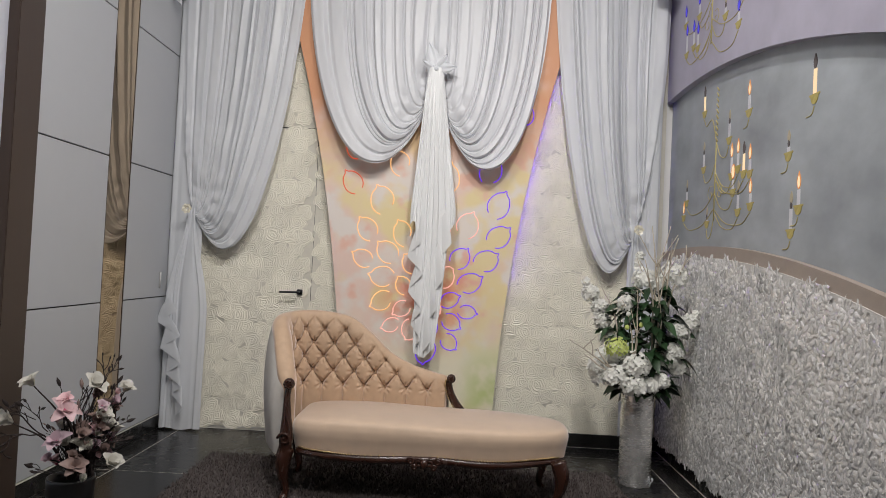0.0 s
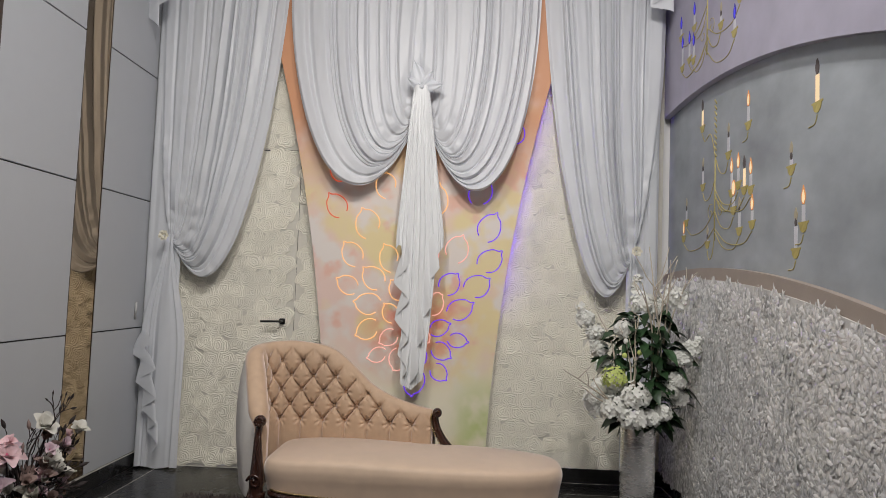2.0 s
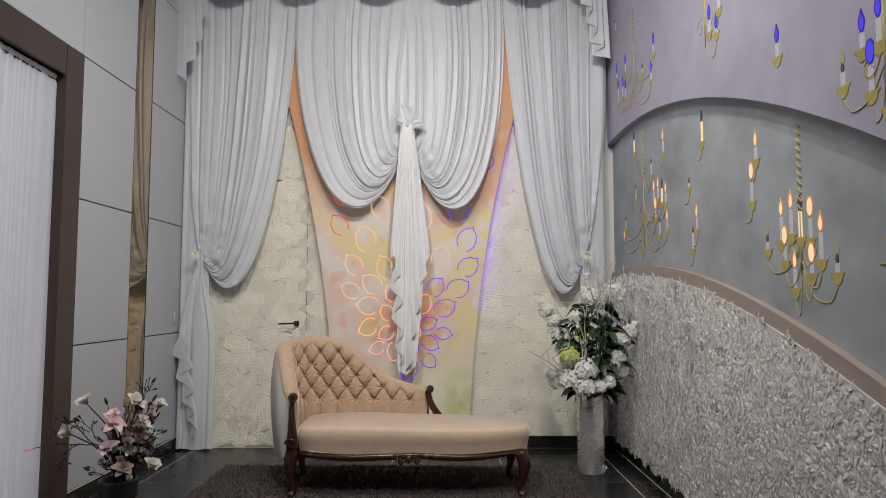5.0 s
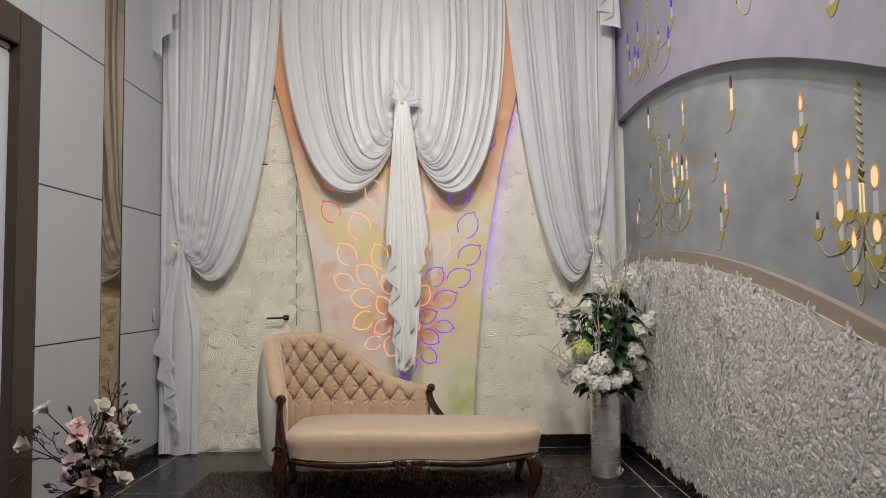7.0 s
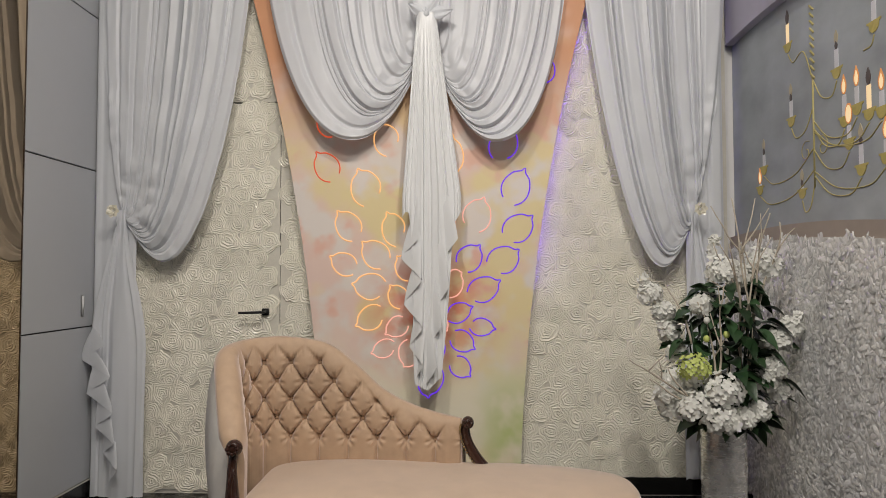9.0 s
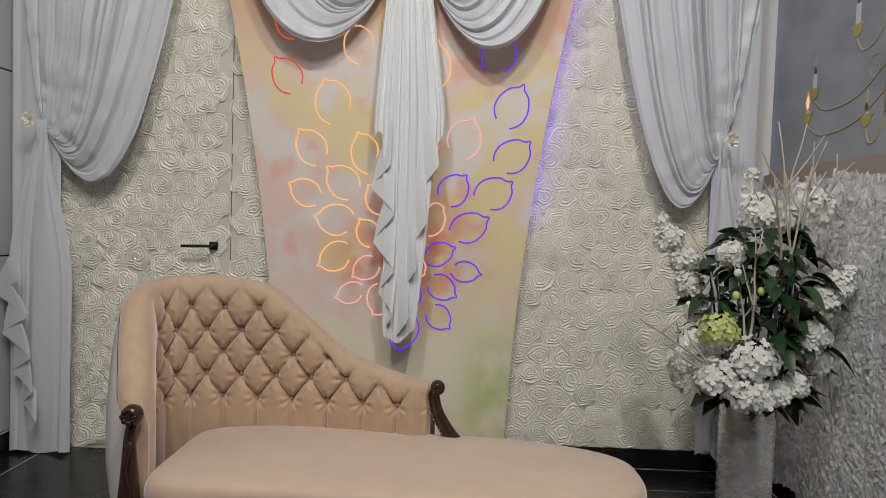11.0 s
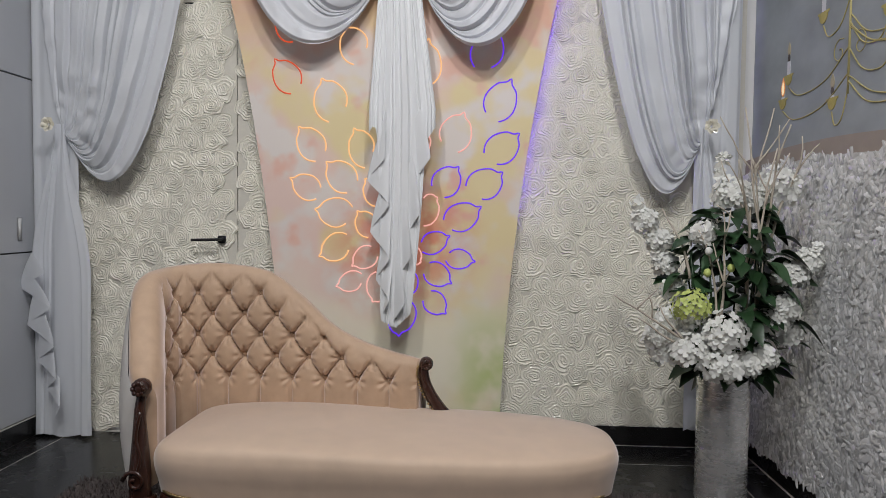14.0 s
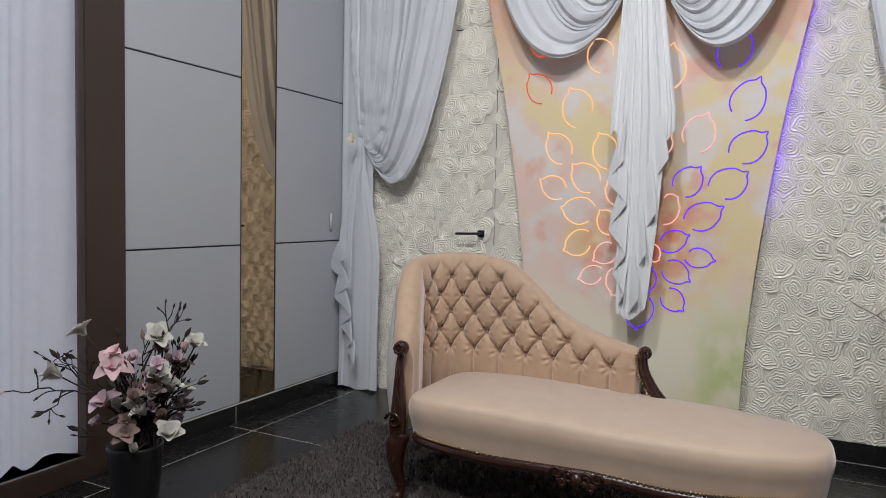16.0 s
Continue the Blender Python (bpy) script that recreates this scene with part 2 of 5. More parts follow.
def sheet(f, nu, nv, bm=None, closed=False):
    """A grid of points f(u, v), u and v from 0 to 1."""
    bm = bm or bmesh.new()
    rows = [[bm.verts.new(f(i / (nu if closed else nu - 1), j / (nv - 1))) for j in range(nv)] for i in range(nu)]
    for i in range(nu if closed else nu - 1):
        for j in range(nv - 1):
            k = (i + 1) % nu
            bm.faces.new((rows[i][j], rows[k][j], rows[k][j + 1], rows[i][j + 1]))
    return bm


def tube(points, radii, seg=8, bm=None):
    bm = bm or bmesh.new()
    pts = [Vector(p) for p in points]
    if isinstance(radii, (int, float)):
        radii = [radii] * len(pts)
    rings, side = [], None
    for i, p in enumerate(pts):
        d = (pts[min(i + 1, len(pts) - 1)] - pts[max(i - 1, 0)]).normalized()
        if side is None:
            side = d.orthogonal().normalized()
        side = (side - d * side.dot(d)).normalized()
        up = d.cross(side)
        rings.append([bm.verts.new(p + (side * math.cos(a) + up * math.sin(a)) * radii[i]) for a in (2 * math.pi * k / seg for k in range(seg))])
    for a, c in zip(rings, rings[1:]):
        for k in range(seg):
            bm.faces.new((a[k], a[(k + 1) % seg], c[(k + 1) % seg], c[k]))
    bm.faces.new(rings[0][::-1])
    bm.faces.new(rings[-1])
    return bm


def curve(points, n=6):
    """A smooth line through the points."""
    p = [Vector(q) for q in points]
    p = [p[0] * 2 - p[1], *p, p[-1] * 2 - p[-2]]
    out = []
    for i in range(1, len(p) - 2):
        for k in range(n):
            s = k / n
            out.append(0.5 * (2 * p[i] + (p[i + 1] - p[i - 1]) * s + (2 * p[i - 1] - 5 * p[i] + 4 * p[i + 1] - p[i + 2]) * s * s
                              + (3 * p[i] - p[i - 1] - 3 * p[i + 1] + p[i + 2]) * s ** 3))
    return out + [p[-2]]


def ball(at, r, scale=(1, 1, 1), bm=None, seg=12):
    bm = bm or bmesh.new()
    bmesh.ops.create_uvsphere(bm, u_segments=seg, v_segments=max(5, seg * 2 // 3), radius=r, matrix=Matrix.LocRotScale(at, None, scale))
    return bm


def lathe(at, profile, seg=32, bm=None):
    """Turned round the upright through at; the profile is (radius, height) from the bottom up."""
    bm = bm or bmesh.new()
    rings = [[bm.verts.new((at[0] + r * math.cos(2 * math.pi * k / seg), at[1] + r * math.sin(2 * math.pi * k / seg), at[2] + z)) for k in range(seg)]
             for r, z in profile]
    for a, c in zip(rings, rings[1:]):
        for k in range(seg):
            bm.faces.new((a[k], a[(k + 1) % seg], c[(k + 1) % seg], c[k]))
    bm.faces.new(rings[0][::-1])
    return bm


def slab(outline, to_world, depth, bm=None):
    """A flat plate: outline in the plane, to_world(a, b, h) puts it in the room, from h = 0 to depth."""
    bm = bm or bmesh.new()
    lo = [bm.verts.new(to_world(a, c, 0)) for a, c in outline]
    hi = [bm.verts.new(to_world(a, c, depth)) for a, c in outline]
    bm.faces.new(hi)
    bm.faces.new(lo[::-1])
    n = len(lo)
    for k in range(n):
        bm.faces.new((lo[k], lo[(k + 1) % n], hi[(k + 1) % n], hi[k]))
    return bm


def strip(x_of, lo, hi, n, bottom, top, bm=None):
    """A wall plate in the plane x, between the curves bottom(y) and top(y); x_of is (front, back)."""
    bm = bm or bmesh.new()
    ring = []
    for i in range(n + 1):
        y = lo + (hi - lo) * i / n
        ring.append([bm.verts.new((x, y, z)) for x, z in ((x_of[0], bottom(y)), (x_of[0], top(y)), (x_of[1], top(y)), (x_of[1], bottom(y)))])
    for a, c in zip(ring, ring[1:]):
        for k in range(4):
            bm.faces.new((a[k], a[(k + 1) % 4], c[(k + 1) % 4], c[k]))
    bm.faces.new(ring[0])
    bm.faces.new(ring[-1][::-1])
    return bm


def mix(a, c, s):
    return a + (c - a) * s


def ease(x, lo, hi):
    x = min(1, max(0, (x - lo) / (hi - lo)))
    return x * x * (3 - 2 * x)


# ---- setting ----
LEFT, RIGHT, BACK, FRONT = -2.05, 1.68, 5.165, -3.2


def arch_z(y):
    return 2.616 - 0.0775 * (4.75 - y) ** 2


def wave_z(y):
    return 1.503 - 0.06 * (4.5 - y) ** 2


floor = tagged(part("floor", box(LEFT - 0.2, RIGHT + 0.2, FRONT - 0.2, BACK + 0.2, -0.12, -0.001), GROUT, smooth=False),
               "dark floor of large black tiles with pale grout", "floor", kind="structure")
tagged(part("ceiling", box(LEFT - 0.2, RIGHT + 0.2, FRONT - 0.2, BACK + 0.2, CEIL, CEIL + 0.1), CEILING, smooth=False),
       "plain white painted ceiling", "ceiling", kind="structure")
tagged(part("wall_north", box(LEFT - 0.2, RIGHT + 0.2, BACK + 0.012, BACK + 0.2, 0, CEIL), WALLPAINT, smooth=False),
       "white end wall behind drapes and rosette cloth", "wall", kind="structure")
tagged(part("wall_south", box(LEFT - 0.2, RIGHT + 0.2, FRONT - 0.2, FRONT, 0, CEIL), WALLPAINT, smooth=False),
       "plain white wall of the room", "wall", kind="structure")
tagged(part("wall_east", box(RIGHT, RIGHT + 0.2, FRONT, BACK + 0.01, 0, CEIL), MURAL, smooth=False),
       "mottled grey plaster wall with painted chandeliers", "wall", kind="structure")

# west wall with the window opening
WY0, WY1, WZ0, WZ1 = 0.9, 3.22, 0.10, 2.58
west = bmesh.new()
for y0, y1, z0, z1 in ((FRONT, WY0, 0, CEIL), (WY1, BACK + 0.01, 0, CEIL), (WY0, WY1, WZ1, CEIL), (WY0, WY1, 0, WZ0)):
    box(LEFT - 0.2, LEFT - 0.012, y0, y1, z0, z1, bm=west)
tagged(part("wall_west", west, SEAM, smooth=False), "wall clad with pale grey panels, dark joints between", "wall", kind="structure")
wall_west = bpy.data.objects["wall_west"]
for y0, y1, rows in ((3.42, 4.145, (0.105, 0.974, 1.874, 2.773, 3.67, CEIL)), (4.43, BACK, (0.105, 0.974, 1.874, 2.773, 3.67, CEIL)),
                     (2.0, 3.42, (2.773, 3.67, CEIL)), (FRONT, 0.7, (0.105, 0.974, 1.874, 2.773, 3.67, CEIL)), (0.7, 2.0, (2.773, 3.67, CEIL))):
    for z0, z1 in zip(rows, rows[1:]):
        part("panel", box(LEFT - 0.012, LEFT, y0 + 0.003, y1 - 0.003, z0 + 0.004, z1 - 0.004, 0.0015), PANEL_GREY, wall_west, smooth=False)
mirror_strip = thing("mirror_strip", (LEFT, 4.29, 0.11), "tall narrow bronze tinted wall mirror strip", "mirror")
part("mirror_glass", box(LEFT - 0.012, LEFT - 0.004, 4.15, 4.425, 0.11, 3.98), MIRROR, mirror_strip, smooth=False)
for y0, y1 in ((4.1465, 4.1497), (4.4253, 4.4285)):
    part("edge_strip", box(LEFT - 0.012, LEFT - 0.001, y0, y1, 0.11, 3.98), DARK_FRAME, mirror_strip, "thin dark edge strip", smooth=False)

# window
window = thing("window_1", (LEFT, 2.1, 0.1), "large window in a dark brown frame", "window", kind="structure")
fr = bmesh.new()
for y0, y1, z0, z1 in ((WY1, 3.417, 0.0, 2.77), (0.703, WY0, 0.0, 2.77), (WY0, WY1, WZ1, 2.77), (WY0, WY1, 0.0, WZ0)):
    box(LEFT - 0.16, LEFT + 0.012, y0, y1, z0, z1, 0.004, bm=fr)
part("window_frame", fr, DARK_FRAME, window, smooth=False)
pane = part("pane", box(LEFT - 0.15, LEFT - 0.144, WY0, WY1, WZ0, WZ1), GLASS, window, smooth=False)
pane.visible_shadow = False
rod = thing("curtain_rod", (LEFT - 0.03, 2.1, 2.56), "thin black curtain rod in the window frame", "curtain rod")
part("rod", tube([(LEFT - 0.04, WY0, 2.545), (LEFT - 0.04, WY1 - 0.004, 2.545)], 0.007), BLACK_METAL, rod)
part("finial", ball((LEFT - 0.04, WY1 - 0.015, 2.545), 0.013), BLACK_METAL, rod)


def sheer_folds(u, v):
    y = mix(WY0 + 0.02, WY1 - 0.004, u)
    w = 2 * math.pi * (9 * u + 1.6 * math.sin(7 * u) + 0.5 * math.sin(23 * u) + 0.12 * v)
    a = mix(0.012, 0.030, ease(v, 0.2, 1)) * (0.55 + 0.45 * math.sin(11 * u + 1))
    sway = 0.006 * noise.noise((9 * u, 2.5 * v, 1.7))
    return (LEFT - 0.036 + a * math.sin(w) + 0.003 * math.sin(2.3 * w + 2 + 2 * v) + sway, y + 0.008 * math.cos(w) * (1 - u), mix(2.578, 0.125 + 0.018 * math.sin(w), v))


window_curtain = thing("window_curtain", (LEFT - 0.05, 2.1, 0.1), "sheer white floor-length curtain hanging in the window", "curtain")
part("curtain_cloth", sheet(sheer_folds, 420, 26), SHEER, window_curtain)

# skirting of black tile, with pale joints
skirt = bmesh.new()
for y0, y1 in ((3.42, 4.105), (4.11, BACK)):
    box(LEFT - 0.012, LEFT + 0.008, y0, y1, 0.003, 0.1, 0.001, bm=skirt)
for x0, x1 in ((-0.9, -0.204), (-0.2, 0.638), (0.642, 1.478), (1.482, 1.655)):
    box(x0, x1, BACK - 0.016, BACK + 0.01, 0.003, 0.1, 0.001, bm=skirt)
for k in range(8):
    box(1.648, 1.68, BACK - 0.02 - 0.84 * (k + 1) + 0.004, BACK - 0.02 - 0.84 * k, 0.003, 0.112, 0.001, bm=skirt)
joints = bmesh.new()
box(LEFT - 0.012, LEFT + 0.0065, 4.105, 4.11, 0.0, 0.099, bm=joints)
box(LEFT - 0.012, LEFT + 0.0075, 3.42, BACK, 0.1, 0.103, bm=joints)
for x in (-0.202, 0.640, 1.480):
    box(x - 0.002, x + 0.002, BACK - 0.0145, BACK + 0.01, 0.0, 0.099, bm=joints)
tagged(part("trim", joints, GROUT, smooth=False), "pale grout joints of the tile skirting", "trim", kind="structure")
tagged(part("baseboard", skirt, TILE, smooth=False), "low black tile skirting along the walls", "baseboard", kind="structure")

# right wall: lilac plate with an arched edge above, rosette plate with a waved edge below
arch = tagged(part("wall_arch", strip((1.63, 1.679), 0.2, BACK - 0.02, 60, arch_z, lambda y: CEIL), LILAC, smooth=False),
              "lilac plaster wall panel with an arched lower edge", "wall panel", kind="structure")
low = tagged(part("wall_wave", strip((1.640, 1.679), 0.2, BACK - 0.02, 60, lambda y: 0.112, wave_z), TAUPE, smooth=False),
             "low wall panel with a waved taupe top edge", "wall panel", kind="structure")
rose_wall = tagged(part("rosette_wall_cloth", strip((1.632, 1.6395), 0.2, BACK - 0.02, 60, lambda y: 0.115, lambda y: wave_z(y) - 0.07), SILVER_BACKING, smooth=False),
                   "silver grey satin wall cloth covered with rosettes", "wall cloth", kind="structure")

# end wall: rosette cloth with a hidden door
DOOR_X = -0.985
cloth_left = tagged(part("door_1", box(-2.045, DOOR_X - 0.003, BACK - 0.006, BACK + 0.006, 0.02, 2.285), BACKING, smooth=False),
                    "closed hidden door covered with cream satin rosettes", "door", kind="structure")
cloth_over = bmesh.new()
box(-2.045, DOOR_X - 0.003, BACK - 0.006, BACK + 0.006, 2.295, 3.9, bm=cloth_over)
box(DOOR_X + 0.002, 1.63, BACK - 0.006, BACK + 0.006, 0.1, 3.9, bm=cloth_over)
cloth_right = tagged(part("rosette_cloth", cloth_over, BACKING, smooth=False), "cream satin wall cloth covered with ribbon rosettes", "wall cloth", kind="structure")
gap = bmesh.new()
box(DOOR_X - 0.02, DOOR_X + 0.02, BACK + 0.0065, BACK + 0.0115, 0, 2.31, bm=gap)
box(-2.0, DOOR_X - 0.02, BACK + 0.0065, BACK + 0.0115, 2.27, 2.31, bm=gap)
tagged(part("trim", gap, SEAM, smooth=False), "dark gap round the hidden door", "trim", kind="structure")
handle = thing("door_handle", (-1.1, BACK - 0.02, 1.05), "black metal lever handle on the rosette door", "door handle")
part("rose_plate", box(-1.085, -1.045, BACK - 0.034, BACK - 0.006, 1.03, 1.07, 0.004), BLACK_METAL, handle)
part("lever", tube(curve([(-1.065, BACK - 0.03, 1.05), (-1.065, BACK - 0.075, 1.05), (-1.09, BACK - 0.085, 1.05), (-1.205, BACK - 0.085, 1.047)], 5), 0.0075), BLACK_METAL, handle)
switch = thing("light_switch", (LEFT, 4.9, 1.09), "white wall switch plate on the grey panel", "switch")
part("plate", box(LEFT, LEFT + 0.006, 4.945, 4.975, 1.035, 1.155, 0.003), PLASTIC, switch)
part("rocker", box(LEFT + 0.0055, LEFT + 0.008, 4.952, 4.968, 1.06, 1.13, 0.002), PLASTIC, switch)

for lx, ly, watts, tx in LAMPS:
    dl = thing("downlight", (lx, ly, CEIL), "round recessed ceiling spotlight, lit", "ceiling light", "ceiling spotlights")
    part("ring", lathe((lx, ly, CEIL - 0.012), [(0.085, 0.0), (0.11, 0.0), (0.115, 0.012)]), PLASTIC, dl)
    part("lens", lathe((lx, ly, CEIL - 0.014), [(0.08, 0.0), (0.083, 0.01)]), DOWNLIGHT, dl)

# ---- painted panel with lit petal grooves ----
def panel_left(z):
    return -0.70 - 0.035 * z - 0.04 * z * z


def panel_right(z):
    return 0.41 + 0.02 * z + 0.042 * z * z


art_panel = thing("flower_mural", (-0.1, 5.08, 0.1), "tall pastel painted flower panel flaring upward, with lit petal grooves", "mural")
zs = [0.1 + 3.6 * k / 40 for k in range(41)]
outline = [(panel_left(z), z) for z in zs] + [(panel_right(z), z) for z in zs[::-1]]
part("board", slab(outline, lambda a, c, h: (a, 5.072 + h, c), 0.022), ART, art_panel, smooth=False)
for x, z in ((-0.4, 0.5), (0.2, 0.5), (-0.6, 1.8), (0.3, 1.8), (-0.7, 3.1), (0.5, 3.1)):
    part("spacer", box(x - 0.03, x + 0.03, 5.094, BACK - 0.006, z - 0.03, z + 0.03), WALLPAINT, art_panel, smooth=False)
strip_line = [(panel_right(z) - 0.085, 5.112, z) for z in (1.25 + 0.1 * k for k in range(16))]
part("led_strip", tube(strip_line, 0.006, 6), VIOLET_STRIP, art_panel, "violet light strip behind the panel edge")


def groove(points, radius=0.0036):
    return tube([(x, 5.0715, z) for x, z in points], radius, 6)


def flank(end, tip, other, swell):
    """One side of a petal: round at its open end, drawn in to the tip."""
    a, c = Vector(end), Vector(tip)
    d = c - a
    n = Vector((-d.y, d.x))
    if n.dot(Vector(other) - a) > 0:
        n = -n
    p = [a, a + d * 0.22 + n * 0.62 * swell, a + d * 0.78 + n * 0.34 * swell, c]
    q = [bezier(p, k / 18) for k in range(19)]
    # a small ogee just before the tip
    return [(x - n.x * 0.06 * math.sin(math.pi * ease(k / 18, 0.7, 1.0)), z - n.y * 0.06 * math.sin(math.pi * ease(k / 18, 0.7, 1.0))) for k, (x, z) in enumerate(q)]


def bezier(p, s):
    a, c, d, e = (1 - s) ** 3, 3 * s * (1 - s) ** 2, 3 * s * s * (1 - s), s ** 3
    return (a * p[0][0] + c * p[1][0] + d * p[2][0] + e * p[3][0], a * p[0][1] + c * p[1][1] + d * p[2][1] + e * p[3][1])


# each petal: one open end, the tip, the other open end (x, z), and the colour of its light
PETALS_WEST = [
    (-0.674, 1.802, -0.758, 1.979, -0.623, 1.852, 0), (-0.479, 1.659, -0.516, 1.88, -0.392, 1.736, 1), (-0.547, 1.458, -0.635, 1.636, -0.496, 1.511, 1),
    (-0.293, 1.426, -0.349, 1.628, -0.251, 1.509, 1), (-0.383, 1.299, -0.491, 1.458, -0.329, 1.361, 1), (-0.542, 1.267, -0.678, 1.373, -0.519, 1.326, 1),
    (-0.388, 1.142, -0.55, 1.214, -0.354, 1.226, 1), (-0.224, 1.23, -0.29, 1.373, -0.213, 1.328, 1), (-0.272, 1.07, -0.329, 1.207, -0.227, 1.126, 1),
    (-0.383, 1.085, -0.528, 0.971, -0.374, 1.006, 1), (-0.255, 1.025, -0.357, 0.922, -0.223, 0.974, 2), (-0.305, 0.883, -0.439, 0.816, -0.308, 0.834, 2),
    (-0.229, 0.895, -0.248, 0.739, -0.177, 0.794, 2), (-0.665, 2.065, -0.755, 2.186, -0.631, 2.158, 0), (-0.35, 1.949, -0.392, 2.143, -0.286, 2.033, 1),
]
PETALS_EAST = [
    (0.033, 1.841, 0.031, 2.079, -0.029, 1.964, 1), (0.099, 1.563, 0.214, 1.71, 0.183, 1.508, 2), (0.322, 1.71, 0.45, 1.877, 0.386, 1.663, 3),
    (0.316, 1.506, 0.492, 1.606, 0.381, 1.451, 3), (0.053, 1.338, 0.189, 1.437, 0.118, 1.28, 3), (0.226, 1.34, 0.412, 1.41, 0.308, 1.274, 3),
    (0.114, 1.166, 0.306, 1.235, 0.159, 1.116, 3), (0.002, 1.05, 0.148, 1.085, 0.008, 1.002, 3), (0.012, 1.274, 0.082, 1.28, 0.013, 1.134, 2),
    (0.146, 0.998, 0.278, 0.955, 0.127, 0.959, 3), (0.045, 0.946, 0.159, 0.841, 0.015, 0.89, 3), (0.055, 0.802, 0.132, 0.685, 0.013, 0.751, 3),
    (-0.046, 1.03, 0.0, 0.946, -0.045, 0.948, 2), (-0.05, 0.906, -0.05, 0.767, -0.107, 0.851, 3), (-0.049, 0.747, -0.111, 0.564, -0.148, 0.68, 3),
    (-0.007, 1.502, 0.037, 1.602, -0.027, 1.58, 2), (0.262, 1.937, 0.364, 2.132, 0.347, 1.934, 3),
    (0.572, 2.372, 0.60, 2.52, 0.50, 2.43, 3),
]
for petals in (PETALS_WEST, PETALS_EAST):
    for ax, az, tx, tz, bx, bz, tone in petals:
        near_side = flank((ax, az), (tx, tz), (bx, bz), 0.72)
        line = near_side + flank((bx, bz), (tx, tz), (ax, az), 0.72)[-2::-1]
        part("petal_groove", groove(line, 0.0039), GLOWS[tone], art_panel)


# ---- drapes ----
PLEATS = {}


def pleat(u, count, seed, v=0.0):
    """Uneven pleats from 0 to 1: broad flat ridges of many widths, with tight valleys between."""
    key = (count, seed)
    if key not in PLEATS:
        rp = random.Random(int(seed * 100) + count)
        widths = [rp.choice((0.45, 0.6, 1.0, 1.4, 1.9)) * rp.uniform(0.8, 1.2) for _ in range(count)]
        total, edges, x = sum(widths), [-0.2], 0.0
        edges += [0.0]
        for w in widths:
            x += w / total
            edges.append(x)
        edges.append(1.25)
        PLEATS[key] = (edges, [rp.choice((0.3, 0.55, 0.8, 1.0)) * rp.uniform(0.8, 1.1) for _ in edges], [rp.uniform(-0.5, 0.5) for _ in edges])
    edges, heights, skews = PLEATS[key]
    for k in range(len(edges) - 1):
        if u < edges[k + 1] or k == len(edges) - 2:
            q = min(1, max(0, (u - edges[k]) / (edges[k + 1] - edges[k])))
            wax = 0.85 + 0.9 * noise.noise((3.7 * k + seed, 2.2 * v, seed))
            # flat bands, each tilted its own way like knife pleats, with tight creases between
            edge = ease(q, 0.0, 0.24) * (1 - ease(q, 0.76, 1.0))
            band = 0.72 + 1.1 * skews[k] * (q - 0.5) + 0.05 * math.sin(math.pi * (1 + k % 3) * q)
            return heights[k] * wax * edge * band


def gathered(inner, outer, count, depth, y0, bulge, seed, warp=1.0, low=0.75):
    """Cloth whose threads run from the rail to one tied point: inner is the straight thread, outer the one that sags most."""
    def f(u, v):
        # threads hang nearly straight from the rail and bunch in the low fold
        p = [tuple(mix(a, c, u ** (warp * w)) for a, c in zip(i, o)) for i, o, w in zip(inner, outer, (1.0, 0.85, low, 0.8))]
        s = v
        x, z = bezier(p, s)
        crumple = ease(s, 0.45, 0.75) * (1 - ease(s, 0.92, 1.0)) * (1 - 0.5 * ease(u, 0.45, 0.85))
        a = depth * (1 if low > 0.5 else 0.6 + 0.4 * ease(u, 0.05, 0.5)) * (1 - 0.72 * ease(s, 0.55, 1.0)) * (0.65 + 0.35 * ease(s, 0, 0.3))
        y = y0 - a * pleat(u + 0.02 * noise.noise((3 * u, 3 * v, seed)), count, seed, v) - bulge * u * math.sin(math.pi * min(1, s * 1.0)) ** 2 * ease(s, 0.15, 0.75) \
            - 0.012 * ease(v, 0.1, 0.6) * noise.noise((6 * x, 5 * z, seed)) - 0.030 * crumple * abs(noise.noise((11 * x + 2 * z, 9 * z - 3 * x, seed))) - 0.0035 * noise.noise((22 * x, 9 * z, seed))
        return (x + 0.006 * math.sin(17 * u + 5 * v), y, z)
    return sheet(f, 300, 90)


def cascade(start, end, folds, width, top, y0, lean=0.0, seed=0.0):
    """A zigzag hem falling from start to end (x, z); the cloth rises from it to top."""
    def f(u, v):
        k = folds * u
        tri = abs((k % 2) - 1)
        tri = mix(tri, tri * tri * (3 - 2 * tri), 0.35)
        x = mix(start[0], end[0], u) + width * (tri - 0.5) * (0.8 + 0.3 * math.sin(4 * u + seed))
        z = mix(start[1], end[1], u) + 0.02 * math.sin(7 * u + seed)
        zt = top(u)
        fall = 1 - v
        return (mix(x, mix(start[0], end[0], u) + lean + width * 0.4 * (tri - 0.5), fall ** 1.3), y0 - 0.03 * math.cos(math.pi * k) * (0.35 + 0.65 * v) - 0.03 * u * v, mix(zt, z, v))
    return sheet(f, 24 * folds + 1, 14)


def tail(top, halfs, z_hem, count, y0, seed):
    """Cloth hanging below a tie; halfs gives the left and right edge at v."""
    def f(u, v):
        x0, x1 = halfs(v)
        z = mix(top, z_hem(u), v)
        return (mix(x0, x1, u), y0 - 0.045 * ease(v, 0, 0.25) * pleat(u, count, seed) - 0.01 * math.sin(6 * v + 9 * u), z)
    return sheet(f, 90, 50)


